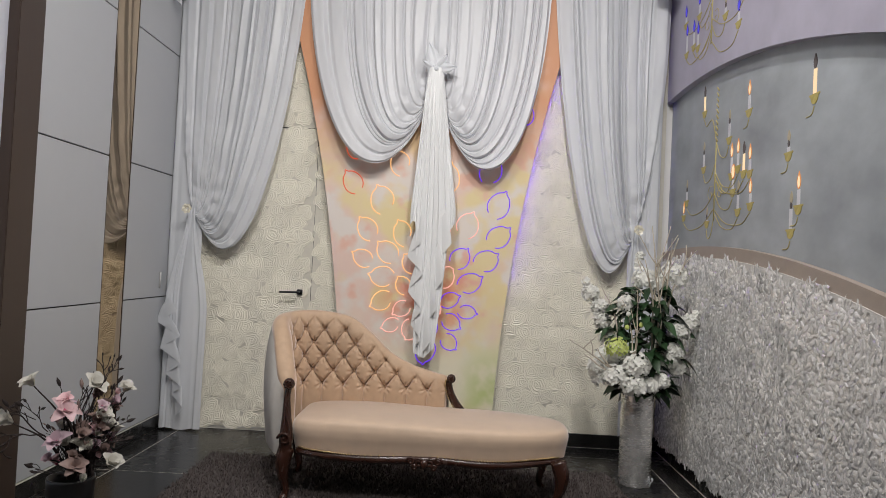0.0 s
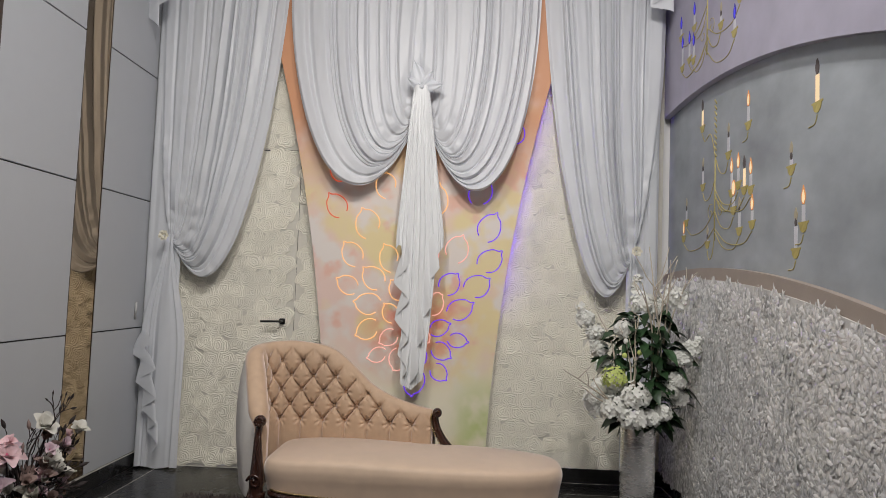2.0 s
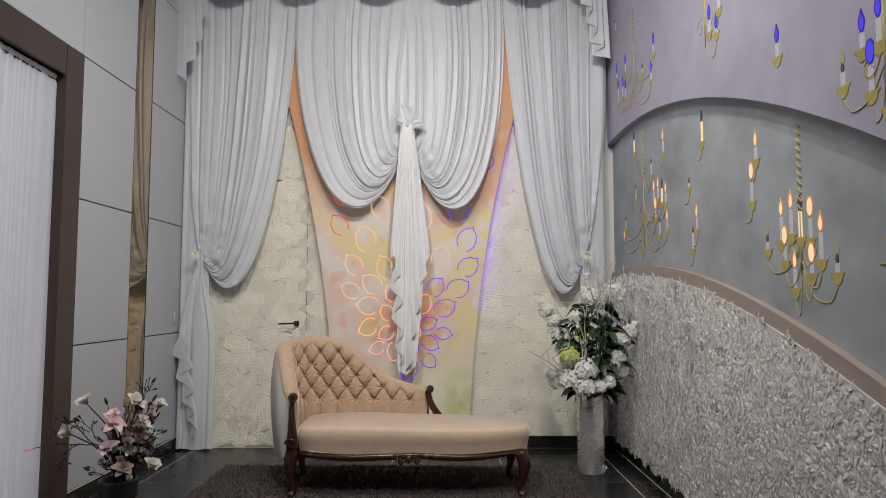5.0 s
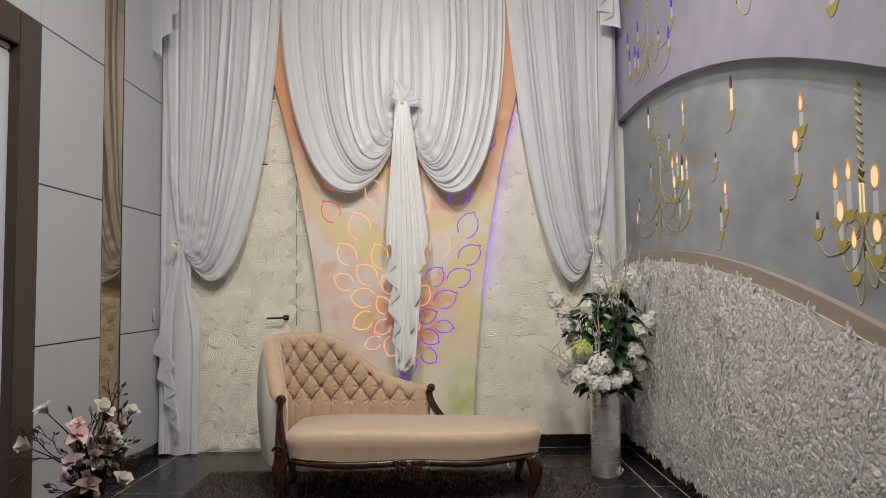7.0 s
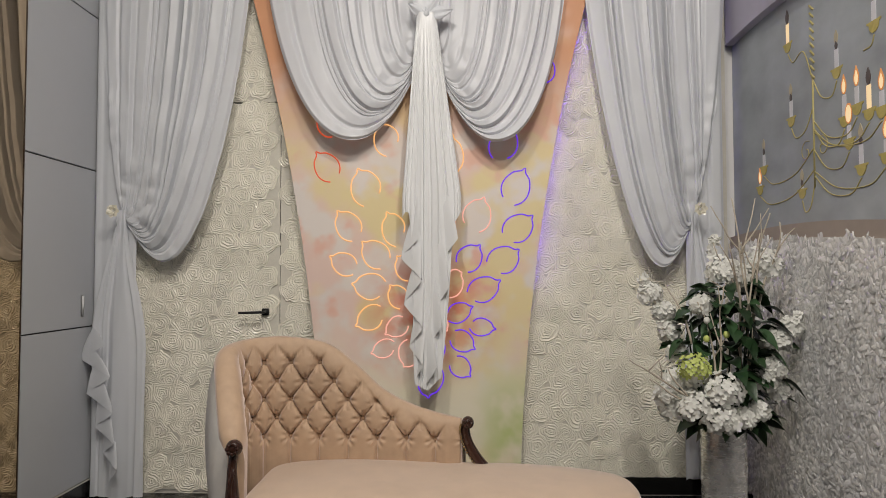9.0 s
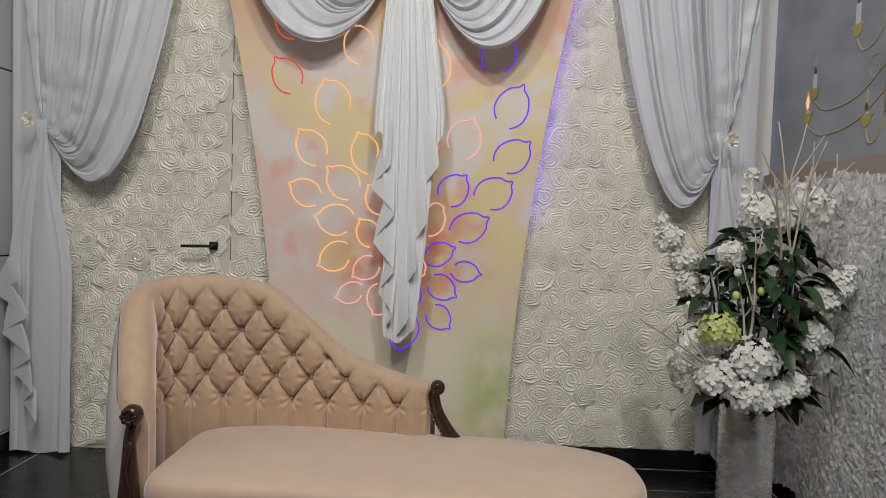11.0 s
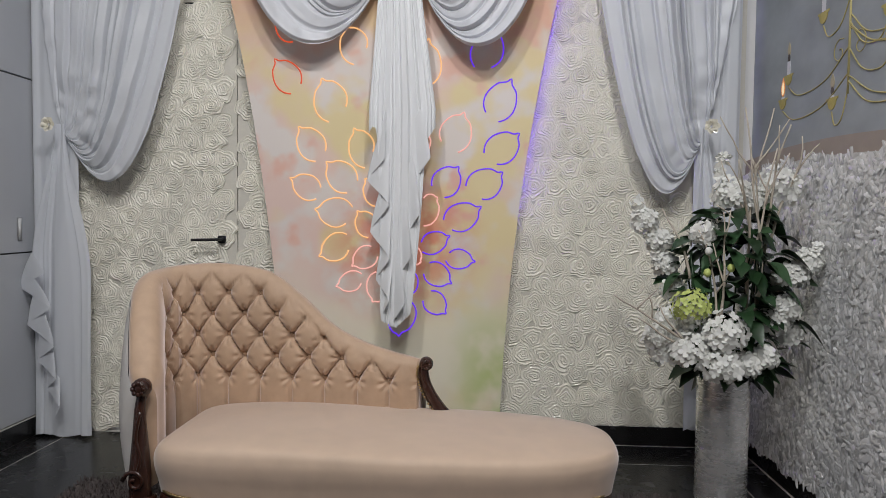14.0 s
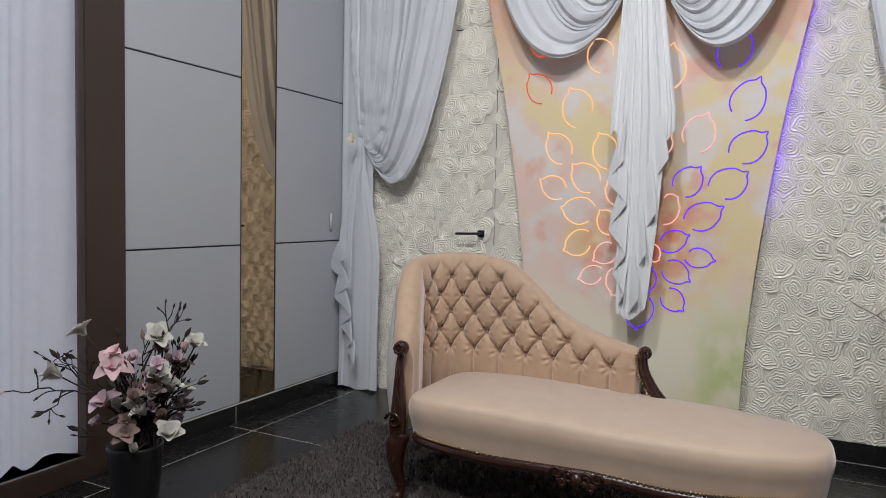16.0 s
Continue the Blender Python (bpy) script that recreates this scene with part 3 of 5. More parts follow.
def tie_flower(at, parent):
    # petals wound round a bud, opening towards the room
    bm = bmesh.new()
    for ring, (count, reach, lean) in enumerate(((3, 0.012, 0.25), (5, 0.024, 0.75), (6, 0.036, 1.15))):
        for k in range(count):
            a = 2 * math.pi * k / count + 0.6 * ring

            def petal(u, v, a=a, reach=reach, lean=lean):
                turn = a + (u - 0.5) * 1.35 * math.sin(math.pi * (0.25 + 0.6 * v))
                r = reach * (0.25 + 0.75 * v ** 0.8) * (1 + 0.08 * math.sin(5 * u + a))
                out = 0.030 * v * math.cos(lean) + 0.004 * math.sin(math.pi * u)
                return (at[0] + r * math.cos(turn), at[1] - 0.022 - out, at[2] + r * math.sin(turn))
            sheet(petal, 6, 5, bm)
    part("tie_flower", bm, ROSE, parent, "small cream fabric rose on the tie")


# west drape
wd = thing("side_drape", (-1.8, 4.98, 0.02), "white side drape tied back, tail falling to the floor", "curtain", "white drapes")
TIE = (-1.868, 1.62)
part("swag", gathered(((-2.03, 3.98), (-2.03, 3.0), (-2.0, 2.1), TIE), ((-1.06, 3.98), (-1.14, 2.3), (-1.43, 0.72), (TIE[0] + 0.01, TIE[1] - 0.03)), 12, 0.064, 5.05, 0.06, 1.0), CLOTH, wd)
part("back_layer", sheet(lambda u, v: (mix(-2.043, -1.80, u) + 0.0 * v, 5.07 - 0.03 * pleat(u, 3, 2), mix(3.98, 0.03, v)), 40, 30), CLOTH, wd)
part("tail", tail(1.64, lambda v: (mix(-1.90, -2.03, ease(v, 0, 0.45)), mix(-1.845, -1.72, ease(v, 0, 0.5))), lambda u: 0.012 + 0.008 * math.sin(9 * u), 4, 5.03, 4.0), CLOTH, wd)
part("hem_cascade", cascade((-1.985, 0.86), (-1.83, 0.10), 9, 0.17, lambda u: 0.98 - 0.72 * u, 4.945, -0.02, 1.0), CLOTH, wd)
part("top_cascade", cascade((-2.03, 3.06), (-1.80, 3.74), 7, 0.17, lambda u: 4.0, 4.865, -0.01, 0.4), CLOTH, wd)
tie_flower((-1.868, 4.955, 1.625), wd)

# east drape
ed = thing("side_drape", (1.3, 4.98, 0.02), "white side drape tied back in a swag beside the flowers", "curtain", "white drapes")
TIE2 = (1.395, 1.615)
part("swag", gathered(((1.60, 3.98), (1.60, 3.0), (1.585, 2.1), TIE2), ((0.71, 3.98), (0.79, 2.35), (1.09, 0.62), (TIE2[0] - 0.01, TIE2[1] - 0.03)), 12, 0.064, 5.05, 0.06, 2.3), CLOTH, ed)
part("back_layer", sheet(lambda u, v: (mix(1.36, 1.575, u), 5.07 - 0.03 * pleat(u, 3, 5), mix(3.98, 0.12, v)), 40, 30), CLOTH, ed)
part("tail", tail(1.63, lambda v: (mix(1.375, 1.33, ease(v, 0, 0.5)), mix(1.42, 1.56, ease(v, 0, 0.5))), lambda u: 0.12 + 0.03 * math.sin(9 * u), 4, 5.03, 7.0), CLOTH, ed)
part("top_cascade", cascade((1.525, 3.24), (1.39, 3.74), 7, 0.12, lambda u: 4.0, 4.865, 0.01, 1.7), CLOTH, ed)
tie_flower((1.395, 4.955, 1.625), ed)

# centre drape with knot and long tail
cd = thing("centre_drape", (-0.15, 4.97, 0.6), "white centre drape knotted in two swags with a long pointed tail", "curtain", "white drapes")
KNOT = (-0.11, 2.68)
part("swag", gathered(((-0.05, 3.98), (-0.06, 3.4), (-0.08, 2.9), KNOT), ((-1.06, 3.98), (-1.20, 2.5), (-0.56, 1.24), (KNOT[0], KNOT[1] - 0.08)), 13, 0.054, 5.02, 0.13, 3.1, 1.0, 0.46), CLOTH, cd)
part("swag", gathered(((-0.17, 3.98), (-0.16, 3.4), (-0.14, 2.9), KNOT), ((0.70, 3.98), (0.83, 2.5), (0.32, 1.20), (KNOT[0], KNOT[1] - 0.08)), 12, 0.054, 5.02, 0.13, 4.7, 1.0, 0.46), CLOTH, cd)


def long_tail(u, v):
    e = abs(2 * u - 1)
    z = mix(2.72, mix(0.60 + 0.12 * e + 0.08 * u, 1.58 + 0.03 * math.sin(20 * u), ease(e, 0.42, 0.78)), v)
    w = min(1.0, max(0.0, (2.70 - z) / 1.0))
    x0, x1 = mix(-0.165, -0.245, w), mix(-0.055, 0.08, w)
    return (mix(x0, x1, u) - 0.02 * ease(z, 1.3, 0.6), 4.905 - 0.026 * ease(v, 0, 0.2) * pleat(u, 13, 1.3, v) - 0.03 * (1 - (2 * u - 1) ** 2) - 0.006 * math.sin(6 * v + 9 * u), z)


part("tail", sheet(long_tail, 150, 60), SATIN, cd, "brighter white satin tail in fine pleats")
part("tail_cascade", cascade((-0.205, 1.45), (-0.15, 0.66), 7, 0.10, lambda u: 1.70 - 0.8 * u, 4.875, 0.03, 0.5), SATIN, cd)
part("tail_cascade", cascade((0.02, 1.45), (-0.10, 0.64), 7, 0.085, lambda u: 1.70 - 0.8 * u, 4.875, -0.03, 2.5), SATIN, cd)


def puff(angle, length, wide, lift):
    d, n = Vector((math.sin(angle), 0, math.cos(angle))), Vector((math.cos(angle), 0, -math.sin(angle)))
    c = Vector((KNOT[0], 4.895, KNOT[1] + 0.03))

    def f(u, v):
        w = wide * math.sin(math.pi * (0.04 + 0.94 * v) ** 0.85)
        across = (2 * u - 1) * w
        hollow = lift * math.sin(math.pi * v) * (1 - (2 * u - 1) ** 2) + 0.006 * math.sin(11 * u + 3 * angle) * v
        return c + d * (length * v) + n * across + Vector((0, -hollow, 0))
    return sheet(f, 15, 12)


def knot_fan(u, v):
    a = 2 * math.pi * u
    r = 0.006 + 0.055 * v * (1 + 0.30 * math.sin(3 * a + 1.0) + 0.22 * math.sin(5 * a + 0.4))
    return (KNOT[0] + 1.15 * r * math.cos(a), 4.885 + 0.028 * v ** 2 - 0.013 * 0.7 * v * math.sin(13 * a + 2 * math.sin(2 * a)), KNOT[1] + 0.03 + r * math.sin(a))


part("knot_fan", sheet(knot_fan, 120, 14, closed=True), CLOTH, cd, "gathered fan of cloth at the knot")
for angle, length, wide, lift in ((-18, 0.20, 0.048, 0.006), (-58, 0.12, 0.032, 0.012), (34, 0.14, 0.028, 0.010), (80, 0.15, 0.040, 0.014)):
    part("knot_leaf", puff(radians(angle), length, wide, lift), CLOTH, cd)
part("knot_wrap", ball((KNOT[0], 4.885, KNOT[1] + 0.03), 0.019, (1, 0.7, 0.9)), CLOTH, cd)

# scalloped valance above
for k, (x, w) in enumerate(((-1.62, 0.66), (-1.02, 0.70), (-0.36, 0.70), (0.30, 0.70), (0.93, 0.66), (1.40, 0.46))):
    vs = thing("valance_swag", (x, 4.9, 3.8), "white scalloped valance swag above the drapes", "curtain", "valance swags")

    def drop(u, v, x=x, w=w):
        sag = math.sin(math.pi * u)
        return (x + w * (u - 0.5), 4.93 - 0.06 * sag * v - 0.016 * math.sin(math.pi * 7 * v) * sag, mix(4.1, 3.99 - 0.19 * sag, v))
    part("swag_cloth", sheet(drop, 40, 30), CLOTH, vs)


# ---- chaise longue ----
CHAISE = thing("chaise_longue", (0.0, 3.95, 0.0), "antique chaise longue, beige buttoned velvet and carved dark mahogany", "chaise longue")
RIM = [(-0.772, 3.73, 0.62), (-0.82, 3.82, 0.74), (-0.872, 3.93, 0.88), (-0.915, 4.05, 0.955), (-0.90, 4.17, 0.975), (-0.82, 4.25, 0.985), (-0.70, 4.27, 0.985),
       (-0.53, 4.265, 0.955), (-0.40, 4.255, 0.865), (-0.275, 4.245, 0.755), (-0.15, 4.235, 0.69), (-0.03, 4.215, 0.655), (0.075, 4.19, 0.635)]
LINE = curve(RIM, 16)
ARC = [0.0]
for a, c in zip(LINE, LINE[1:]):
    ARC.append(ARC[-1] + (c.xy - a.xy).length)
TUFT_W, TUFT_H, TUFT_Z = 0.132, 0.164, 0.545
TUFT_S = next(a for a, p in zip(ARC, LINE) if p.y > 4.2 and p.x > -0.562) % TUFT_W


def rim_at(s):
    s *= ARC[-1]
    k = max(1, min(len(ARC) - 1, next((i for i, a in enumerate(ARC) if a >= s), len(ARC) - 1)))
    w = (s - ARC[k - 1]) / max(1e-9, ARC[k] - ARC[k - 1])
    p = LINE[k - 1].lerp(LINE[k], w)
    d = (LINE[min(k + 3, len(LINE) - 1)] - LINE[max(k - 4, 0)]).xy.normalized()
    return p, Vector((d.y, -d.x, 0))


def tuft(s, z, top):
    a = (s * ARC[-1] - TUFT_S) / TUFT_W
    c = (z - TUFT_Z) / TUFT_H
    gap = 0.103
    if z > TUFT_Z:
        d = gap * min(abs((a + c) - round(a + c)), abs((a - c) - round(a - c)))
        puffy = (abs(math.sin(math.pi * (a + c))) * abs(math.sin(math.pi * (a - c)))) ** 0.5
    else:
        d = TUFT_W * abs(a - round(a))
        puffy = abs(math.sin(math.pi * a)) ** 0.5
    # nearest button, with short pulled folds round it
    row = max(0, round(2 * c))
    best = 9.0
    for k in (row - 1, row, row + 1):
        if k < 0:
            continue
        col = round(a - 0.5 * (k % 2)) + 0.5 * (k % 2)
        da, dc = (a - col) * TUFT_W, (c - 0.5 * k) * TUFT_H
        r = math.hypot(da, dc)
        if r < best:
            best, turn = r, math.atan2(dc, da)
    folds = 0.08 * math.cos(7 * turn + 5 * s + 3 * row) * math.exp(-((best - 0.026) / 0.016) ** 2)
    fade = 1 - ease(z, top - 0.10, top - 0.012)
    h = 0.74 + (0.22 * (puffy ** 1.1 - 0.6) - 0.27 * math.exp(-d / 0.0036)) * fade - 0.50 * math.exp(-(best / 0.016) ** 1.5) * (1 if z < top - 0.06 else 0) + folds * fade
    plain = max(ease(z, top - 0.05, top - 0.005), 1 - ease(s * ARC[-1], 0.30, 0.34))
    return mix(h, 0.80, plain)


def back_shape(u, v):
    p, inward = rim_at(u)
    top, foot = p.z, 0.30
    end = 1 - 0.45 * (1 - ease(u, 0, 0.06)) - 0.35 * ease(u, 0.96, 1)
    puffed = 0.072 * end
    fall = min(0.10, 0.32 * (top - 0.42))
    front = puffed * (0.12 + 0.88 * tuft(u, min(mix(foot, top - fall, v / 0.62), top - fall) if v < 0.62 else top - fall + fall * math.sin(math.pi * min(0.5, (v - 0.62) / 0.18)), top))
    if v < 0.62:
        z, off = mix(foot, top - fall, v / 0.62), front
    elif v < 0.71:
        a = math.pi * (v - 0.62) / 0.18
        off, z = front * math.cos(a) ** 0.8 if a < 1.57 else 0.0, top - fall + fall * math.sin(a)
    elif v < 0.80:
        a = math.pi * (v - 0.62) / 0.18
        off, z = 0.05 * end * math.cos(a), top - 0.045 + 0.045 * math.sin(a)
    else:
        q = (v - 0.80) / 0.20
        off = -0.05 * end * (1 - 0.25 * q)
        z = mix(top - 0.045, 0.27, q)
    return Vector((p.x, p.y, z)) + inward * off


back_bm = sheet(back_shape, 460, 140)
back_bm.verts.ensure_lookup_table()
for first in (0, 459 * 140):
    back_bm.faces.new([back_bm.verts[first + k] for k in range(140)])
backrest = part("backrest", back_bm, VELVET, CHAISE, "deep buttoned velvet back")
# pale lining cloth over the outside of the back
part("outer_back", sheet(lambda u, v: (lambda p, inward: Vector((p.x, p.y, mix(p.z - 0.05, 0.235, v))) - inward * (0.026 + 0.026 * ease(u, 0.0, 0.05) + 0.030 * ease(u, 0.0, 0.08) * math.sin(math.pi * v ** 0.8)))(*rim_at(u)), 160, 24),
     LINING, CHAISE, "pale grey lining cloth on the outside of the back")
button_mesh = None
for row in range(5):
    for col in range(14):
        s = TUFT_S + TUFT_W * (col + (0.5 if row % 2 else 0.0))
        if not 0.36 < s < ARC[-1] - 0.03:
            continue
        p, inward = rim_at(s / ARC[-1])
        z = TUFT_Z + row * TUFT_H / 2
        if z > p.z - 0.085:
            continue
        at = Vector((p.x, p.y, z)) + inward * 0.017
        if button_mesh is None:
            button_mesh = part("button", ball(CHAISE.location, 0.0125, (1, 0.8, 1), None, 10), VELVET, backrest)
            button_mesh.location = at - CHAISE.location
        else:
            copy_part(button_mesh, backrest, Matrix.Translation(at - CHAISE.location))

SEAT_RINGS = [(0.928, 0.272), (0.946, 0.30), (0.968, 0.335), (0.991, 0.366), (1.0, 0.392), (0.993, 0.410), (0.972, 0.427), (0.93, 0.438), (0.84, 0.445), (0.66, 0.451), (0.4, 0.455), (0.0, 0.456)]

SEAT_LINE = curve([(r, z, 0) for r, z in SEAT_RINGS], 5)


def seat_outline(a):
    c, s = math.cos(a), math.sin(a)
    right = c > 0
    e = 2 / (3.0 if right else 7.0)
    x = math.copysign(abs(c) ** e, c) * (0.757 if right else 0.765)
    y = math.copysign(abs(s) ** e, s) * 0.30
    return 0.015 + x, 3.925 + y * (1 - (0.04 * ease(x, 0.2, 0.8)))


def seat_shape(u, v):
    p = SEAT_LINE[min(int(v * (len(SEAT_LINE) - 1) + 0.5), len(SEAT_LINE) - 1)]
    r, z = max(0.0, p.x), p.y
    x, y = seat_outline(2 * math.pi * u)
    cx = 0.015 + (x - 0.015) * (1 - (1 - r) * 0.36)
    lift = 0.014 * math.exp(-((cx + 0.4) / 0.3) ** 2) - 0.010 * ease(cx, 0.2, 0.75)
    return (cx, mix(3.925, y, r), z + lift * ease(z, 0.33, 0.47))


# the seat top's sheen is carried by this paler base colour
part("seat", sheet(seat_shape, 140, len(SEAT_LINE), closed=True), SEAT_VELVET, CHAISE, "plump plain velvet seat, worn, colour paled for its sheen")

# show-wood rail round the seat, with a dip at the middle of the front
rail = bmesh.new()


def rail_shape(u, v):
    x, y = seat_outline(2 * math.pi * u)
    front = ease(3.925 - y, 0.1, 0.25)
    dip = 0.018 * math.cos(2 * math.pi * (x + 0.02) / 0.72) * front
    z0, z1 = 0.256 - 0.008 * front + 0.5 * dip, 0.289 + dip * 0.35
    a = 2 * math.pi * v
    k = 0.955
    return (mix(0.015, x, k) + 0.012 * math.cos(a) * math.copysign(1, x), mix(3.925, y, k) + 0.016 * math.cos(a) * math.copysign(1, y - 3.925), mix(z0, z1, 0.5 + 0.5 * math.sin(a)))


part("rail", sheet(rail_shape, 140, 13, closed=True), MAHOGANY, CHAISE)
nails = bmesh.new()
for k in range(150):
    x, y = seat_outline(math.pi + math.pi * k / 149)
    front = ease(3.925 - y, 0.1, 0.25)
    ball((mix(0.015, x, 0.955), mix(3.925, y, 0.955) - 0.012, 0.292 + 0.006 * math.cos(2 * math.pi * (x + 0.02) / 0.72) * front), 0.0055, (1, 1, 1), nails, 6)
tagged(part("nail_trim", nails, BRASS, CHAISE, "row of small brass nails"), kind="stuff")


def cabriole(x, y, dx, dy, label=""):
    pts = curve([(x, y, 0.29), (x + 0.2 * dx, y + 0.2 * dy, 0.22), (x + 0.15 * dx, y + 0.15 * dy, 0.14), (x - 0.1 * dx, y - 0.1 * dy, 0.06), (x + 0.15 * dx, y + 0.15 * dy, 0.012)], 5)
    rad = [mix(0.043, 0.018, ease(i / len(pts), 0.1, 0.75)) + (0.006 if i > len(pts) - 4 else 0) for i in range(len(pts))]
    part("leg", tube(pts, rad, 12), MAHOGANY, CHAISE)


cabriole(-0.76, 3.68, -0.06, -0.06)
cabriole(0.69, 3.69, 0.10, -0.06)
cabriole(-0.80, 4.18, -0.06, 0.06)
cabriole(0.66, 4.14, 0.08, 0.06)

# carved arm post with a scroll head
post = part("arm_post", tube(curve([(-0.766, 3.70, 0.615), (-0.772, 3.69, 0.56), (-0.768, 3.68, 0.48), (-0.764, 3.672, 0.40), (-0.764, 3.668, 0.33), (-0.762, 3.668, 0.26)], 5),
                                 [0.016 + 0.018 * ease(i / 25, 0.1, 0.8) for i in range(26)], 12), MAHOGANY, CHAISE, "carved mahogany arm post")
part("scroll_head", ball((-0.766, 3.692, 0.628), 0.031, (1, 1.0, 1), None, 14), MAHOGANY, post)
for k in range(8):
    a = math.pi * k / 4
    part("carved_bead", ball((-0.766 + 0.018 * math.cos(a), 3.666, 0.628 + 0.018 * math.sin(a)), 0.0085, (1, 0.8, 1), None, 7), MAHOGANY, post)
vol = [(-0.764 + 0.006 * k * 0.42 * math.cos(0.62 * k), 3.632, 0.345 + 0.006 * k * 0.42 * math.sin(0.62 * k)) for k in range(2, 16)]
part("carved_volute", tube(vol, 0.007, 7), MAHOGANY, post)
groove_line = curve([(-0.755, 3.658, 0.56), (-0.765, 3.648, 0.48), (-0.747, 3.640, 0.42), (-0.757, 3.636, 0.37)], 5)
part("carved_rib", tube(groove_line, 0.006, 6), MAHOGANY, post)

# scroll at the low end of the back
sc = curve([(0.20, 4.16, 0.40), (0.145, 4.17, 0.46), (0.105, 4.175, 0.53), (0.092, 4.175, 0.59), (0.098, 4.172, 0.62)], 6)
scroll = part("back_scroll", tube(sc, [0.027 - 0.008 * ease(i / len(sc), 0, 0.8) for i in range(len(sc))], 12), MAHOGANY, CHAISE, "carved mahogany scroll at the low end of the back")
part("scroll_head", ball((0.103, 4.165, 0.622), 0.027, (1, 1.1, 1), None, 14), MAHOGANY, scroll)
for k in range(5):
    part("carved_bead", ball((0.103 + 0.014 * math.cos(1.25 * k), 4.138, 0.622 + 0.014 * math.sin(1.25 * k)), 0.007, (1, 0.8, 1), None, 7), MAHOGANY, scroll)
trim = bmesh.new()
for k in range(22):
    p = sc[min(int(k / 22 * len(sc)), len(sc) - 1)]
    ball((p.x - 0.024, p.y - 0.018, p.z), 0.005, (1, 1, 1), trim, 6)
tagged(part("nail_trim", trim, BRASS, CHAISE, "row of small brass nails"), kind="stuff")

# carved ornament in the middle of the front rail
boss = part("carved_ornament", ball((-0.02, 3.628, 0.256), 0.024, (1, 0.8, 1.1), None, 10), MAHOGANY, CHAISE, "carved scrollwork boss")
for sx in (-1, 1):
    for n, (ox, oz, r0) in enumerate(((0.030, 0.0, 0.026), (0.072, 0.008, 0.021), (0.052, -0.024, 0.016))):
        pts = [(-0.02 + sx * (ox + r0 * (1 - k / 16) * math.cos(0.8 * k)), 3.628, 0.262 + oz + r0 * (1 - k / 16) * math.sin(0.8 * k)) for k in range(12)]
        part("carved_scroll", tube(pts, 0.0078, 6), MAHOGANY, boss)
    part("carved_leaf", ball((-0.02 + sx * 0.105, 3.632, 0.268), 0.014, (1.8, 0.8, 0.8), None, 8), MAHOGANY, boss)

# ---- rug ----
rug = thing("rug", (-0.13, 3.5, 0.0), "grey brown shaggy pile rug under the chaise", "rug")
RX0, RX1, RY0, RY1 = -1.42, 1.14, 2.75, 4.47
part("rug_base", box(RX0, RX1, RY0, RY1, 0.0, 0.012, 0.005), RUG, rug, smooth=False)
rr = random.Random(5)
verts, faces = [], []
for k in range(52000):
    x, y = rr.uniform(RX0 - 0.008, RX1 + 0.008), rr.uniform(RY0 - 0.008, RY1 + 0.008)
    if y < 3.1 and rr.random() < 0.6:
        continue
    a, h, l = rr.uniform(0, 6.283), rr.uniform(0.018, 0.034), rr.uniform(0.004, 0.016)
    n = len(verts)
    ca, sa = math.cos(a), math.sin(a)
    verts += [(x - 0.0035 * sa, y + 0.0035 * ca, 0.01), (x + 0.0035 * sa, y - 0.0035 * ca, 0.01), (x + l * ca, y + l * sa, h)]
    faces.append((n, n + 1, n + 2))
pm = bpy.data.meshes.new("shag")
pm.from_pydata([(x + 0.13, y - 3.5, z) for x, y, z in verts], [], faces)
pm.materials.append(RUG)
pile = new("shag", pm)
pile.parent = rug
tagged(pile, kind="stuff")

# ---- flowers ----
def leaf(at, direction, length, wide, bend, bm, roll=0.0):
    d = Vector(direction).normalized()
    side = d.cross(Vector((0, 0, 1)))
    side = side.normalized() if side.length > 0.01 else Vector((1, 0, 0))
    up = side.cross(d)
    side, up = side * math.cos(roll) + up * math.sin(roll), up * math.cos(roll) - side * math.sin(roll)
    rows = []
    for k in range(7):
        v = k / 6
        c = Vector(at) + d * (length * v) - Vector((0, 0, 1)) * (bend * v * v * length)
        w = wide * math.sin(math.pi * (0.06 + 0.94 * v) ** 0.8) if k < 6 else 0.001
        rows.append([bm.verts.new(c + side * (w * q) + up * (0.25 * w * abs(q))) for q in (-1, 0, 1)])
    for a, c in zip(rows, rows[1:]):
        for k in range(2):
            bm.faces.new((a[k], a[k + 1], c[k + 1], c[k]))


def floret(at, normal, r, bm, spin):
    n = Vector(normal).normalized()
    s = n.orthogonal().normalized()
    q = n.cross(s)
    mid = bm.verts.new(Vector(at) + n * 0.001)
    for k in range(4):
        a = spin + k * math.pi / 2
        d = s * math.cos(a) + q * math.sin(a)
        e = q * math.cos(a) - s * math.sin(a)
        p = [Vector(at) + d * (r * f) + e * (r * g) + n * (r * h) for f, g, h in ((0.40, 0.40, 0.08), (0.80, 0.46, 0.16), (1.06, 0.20, 0.26), (1.06, -0.20, 0.26), (0.80, -0.46, 0.16), (0.40, -0.40, 0.08))]
        bm.faces.new((mid, *(bm.verts.new(v) for v in p)))


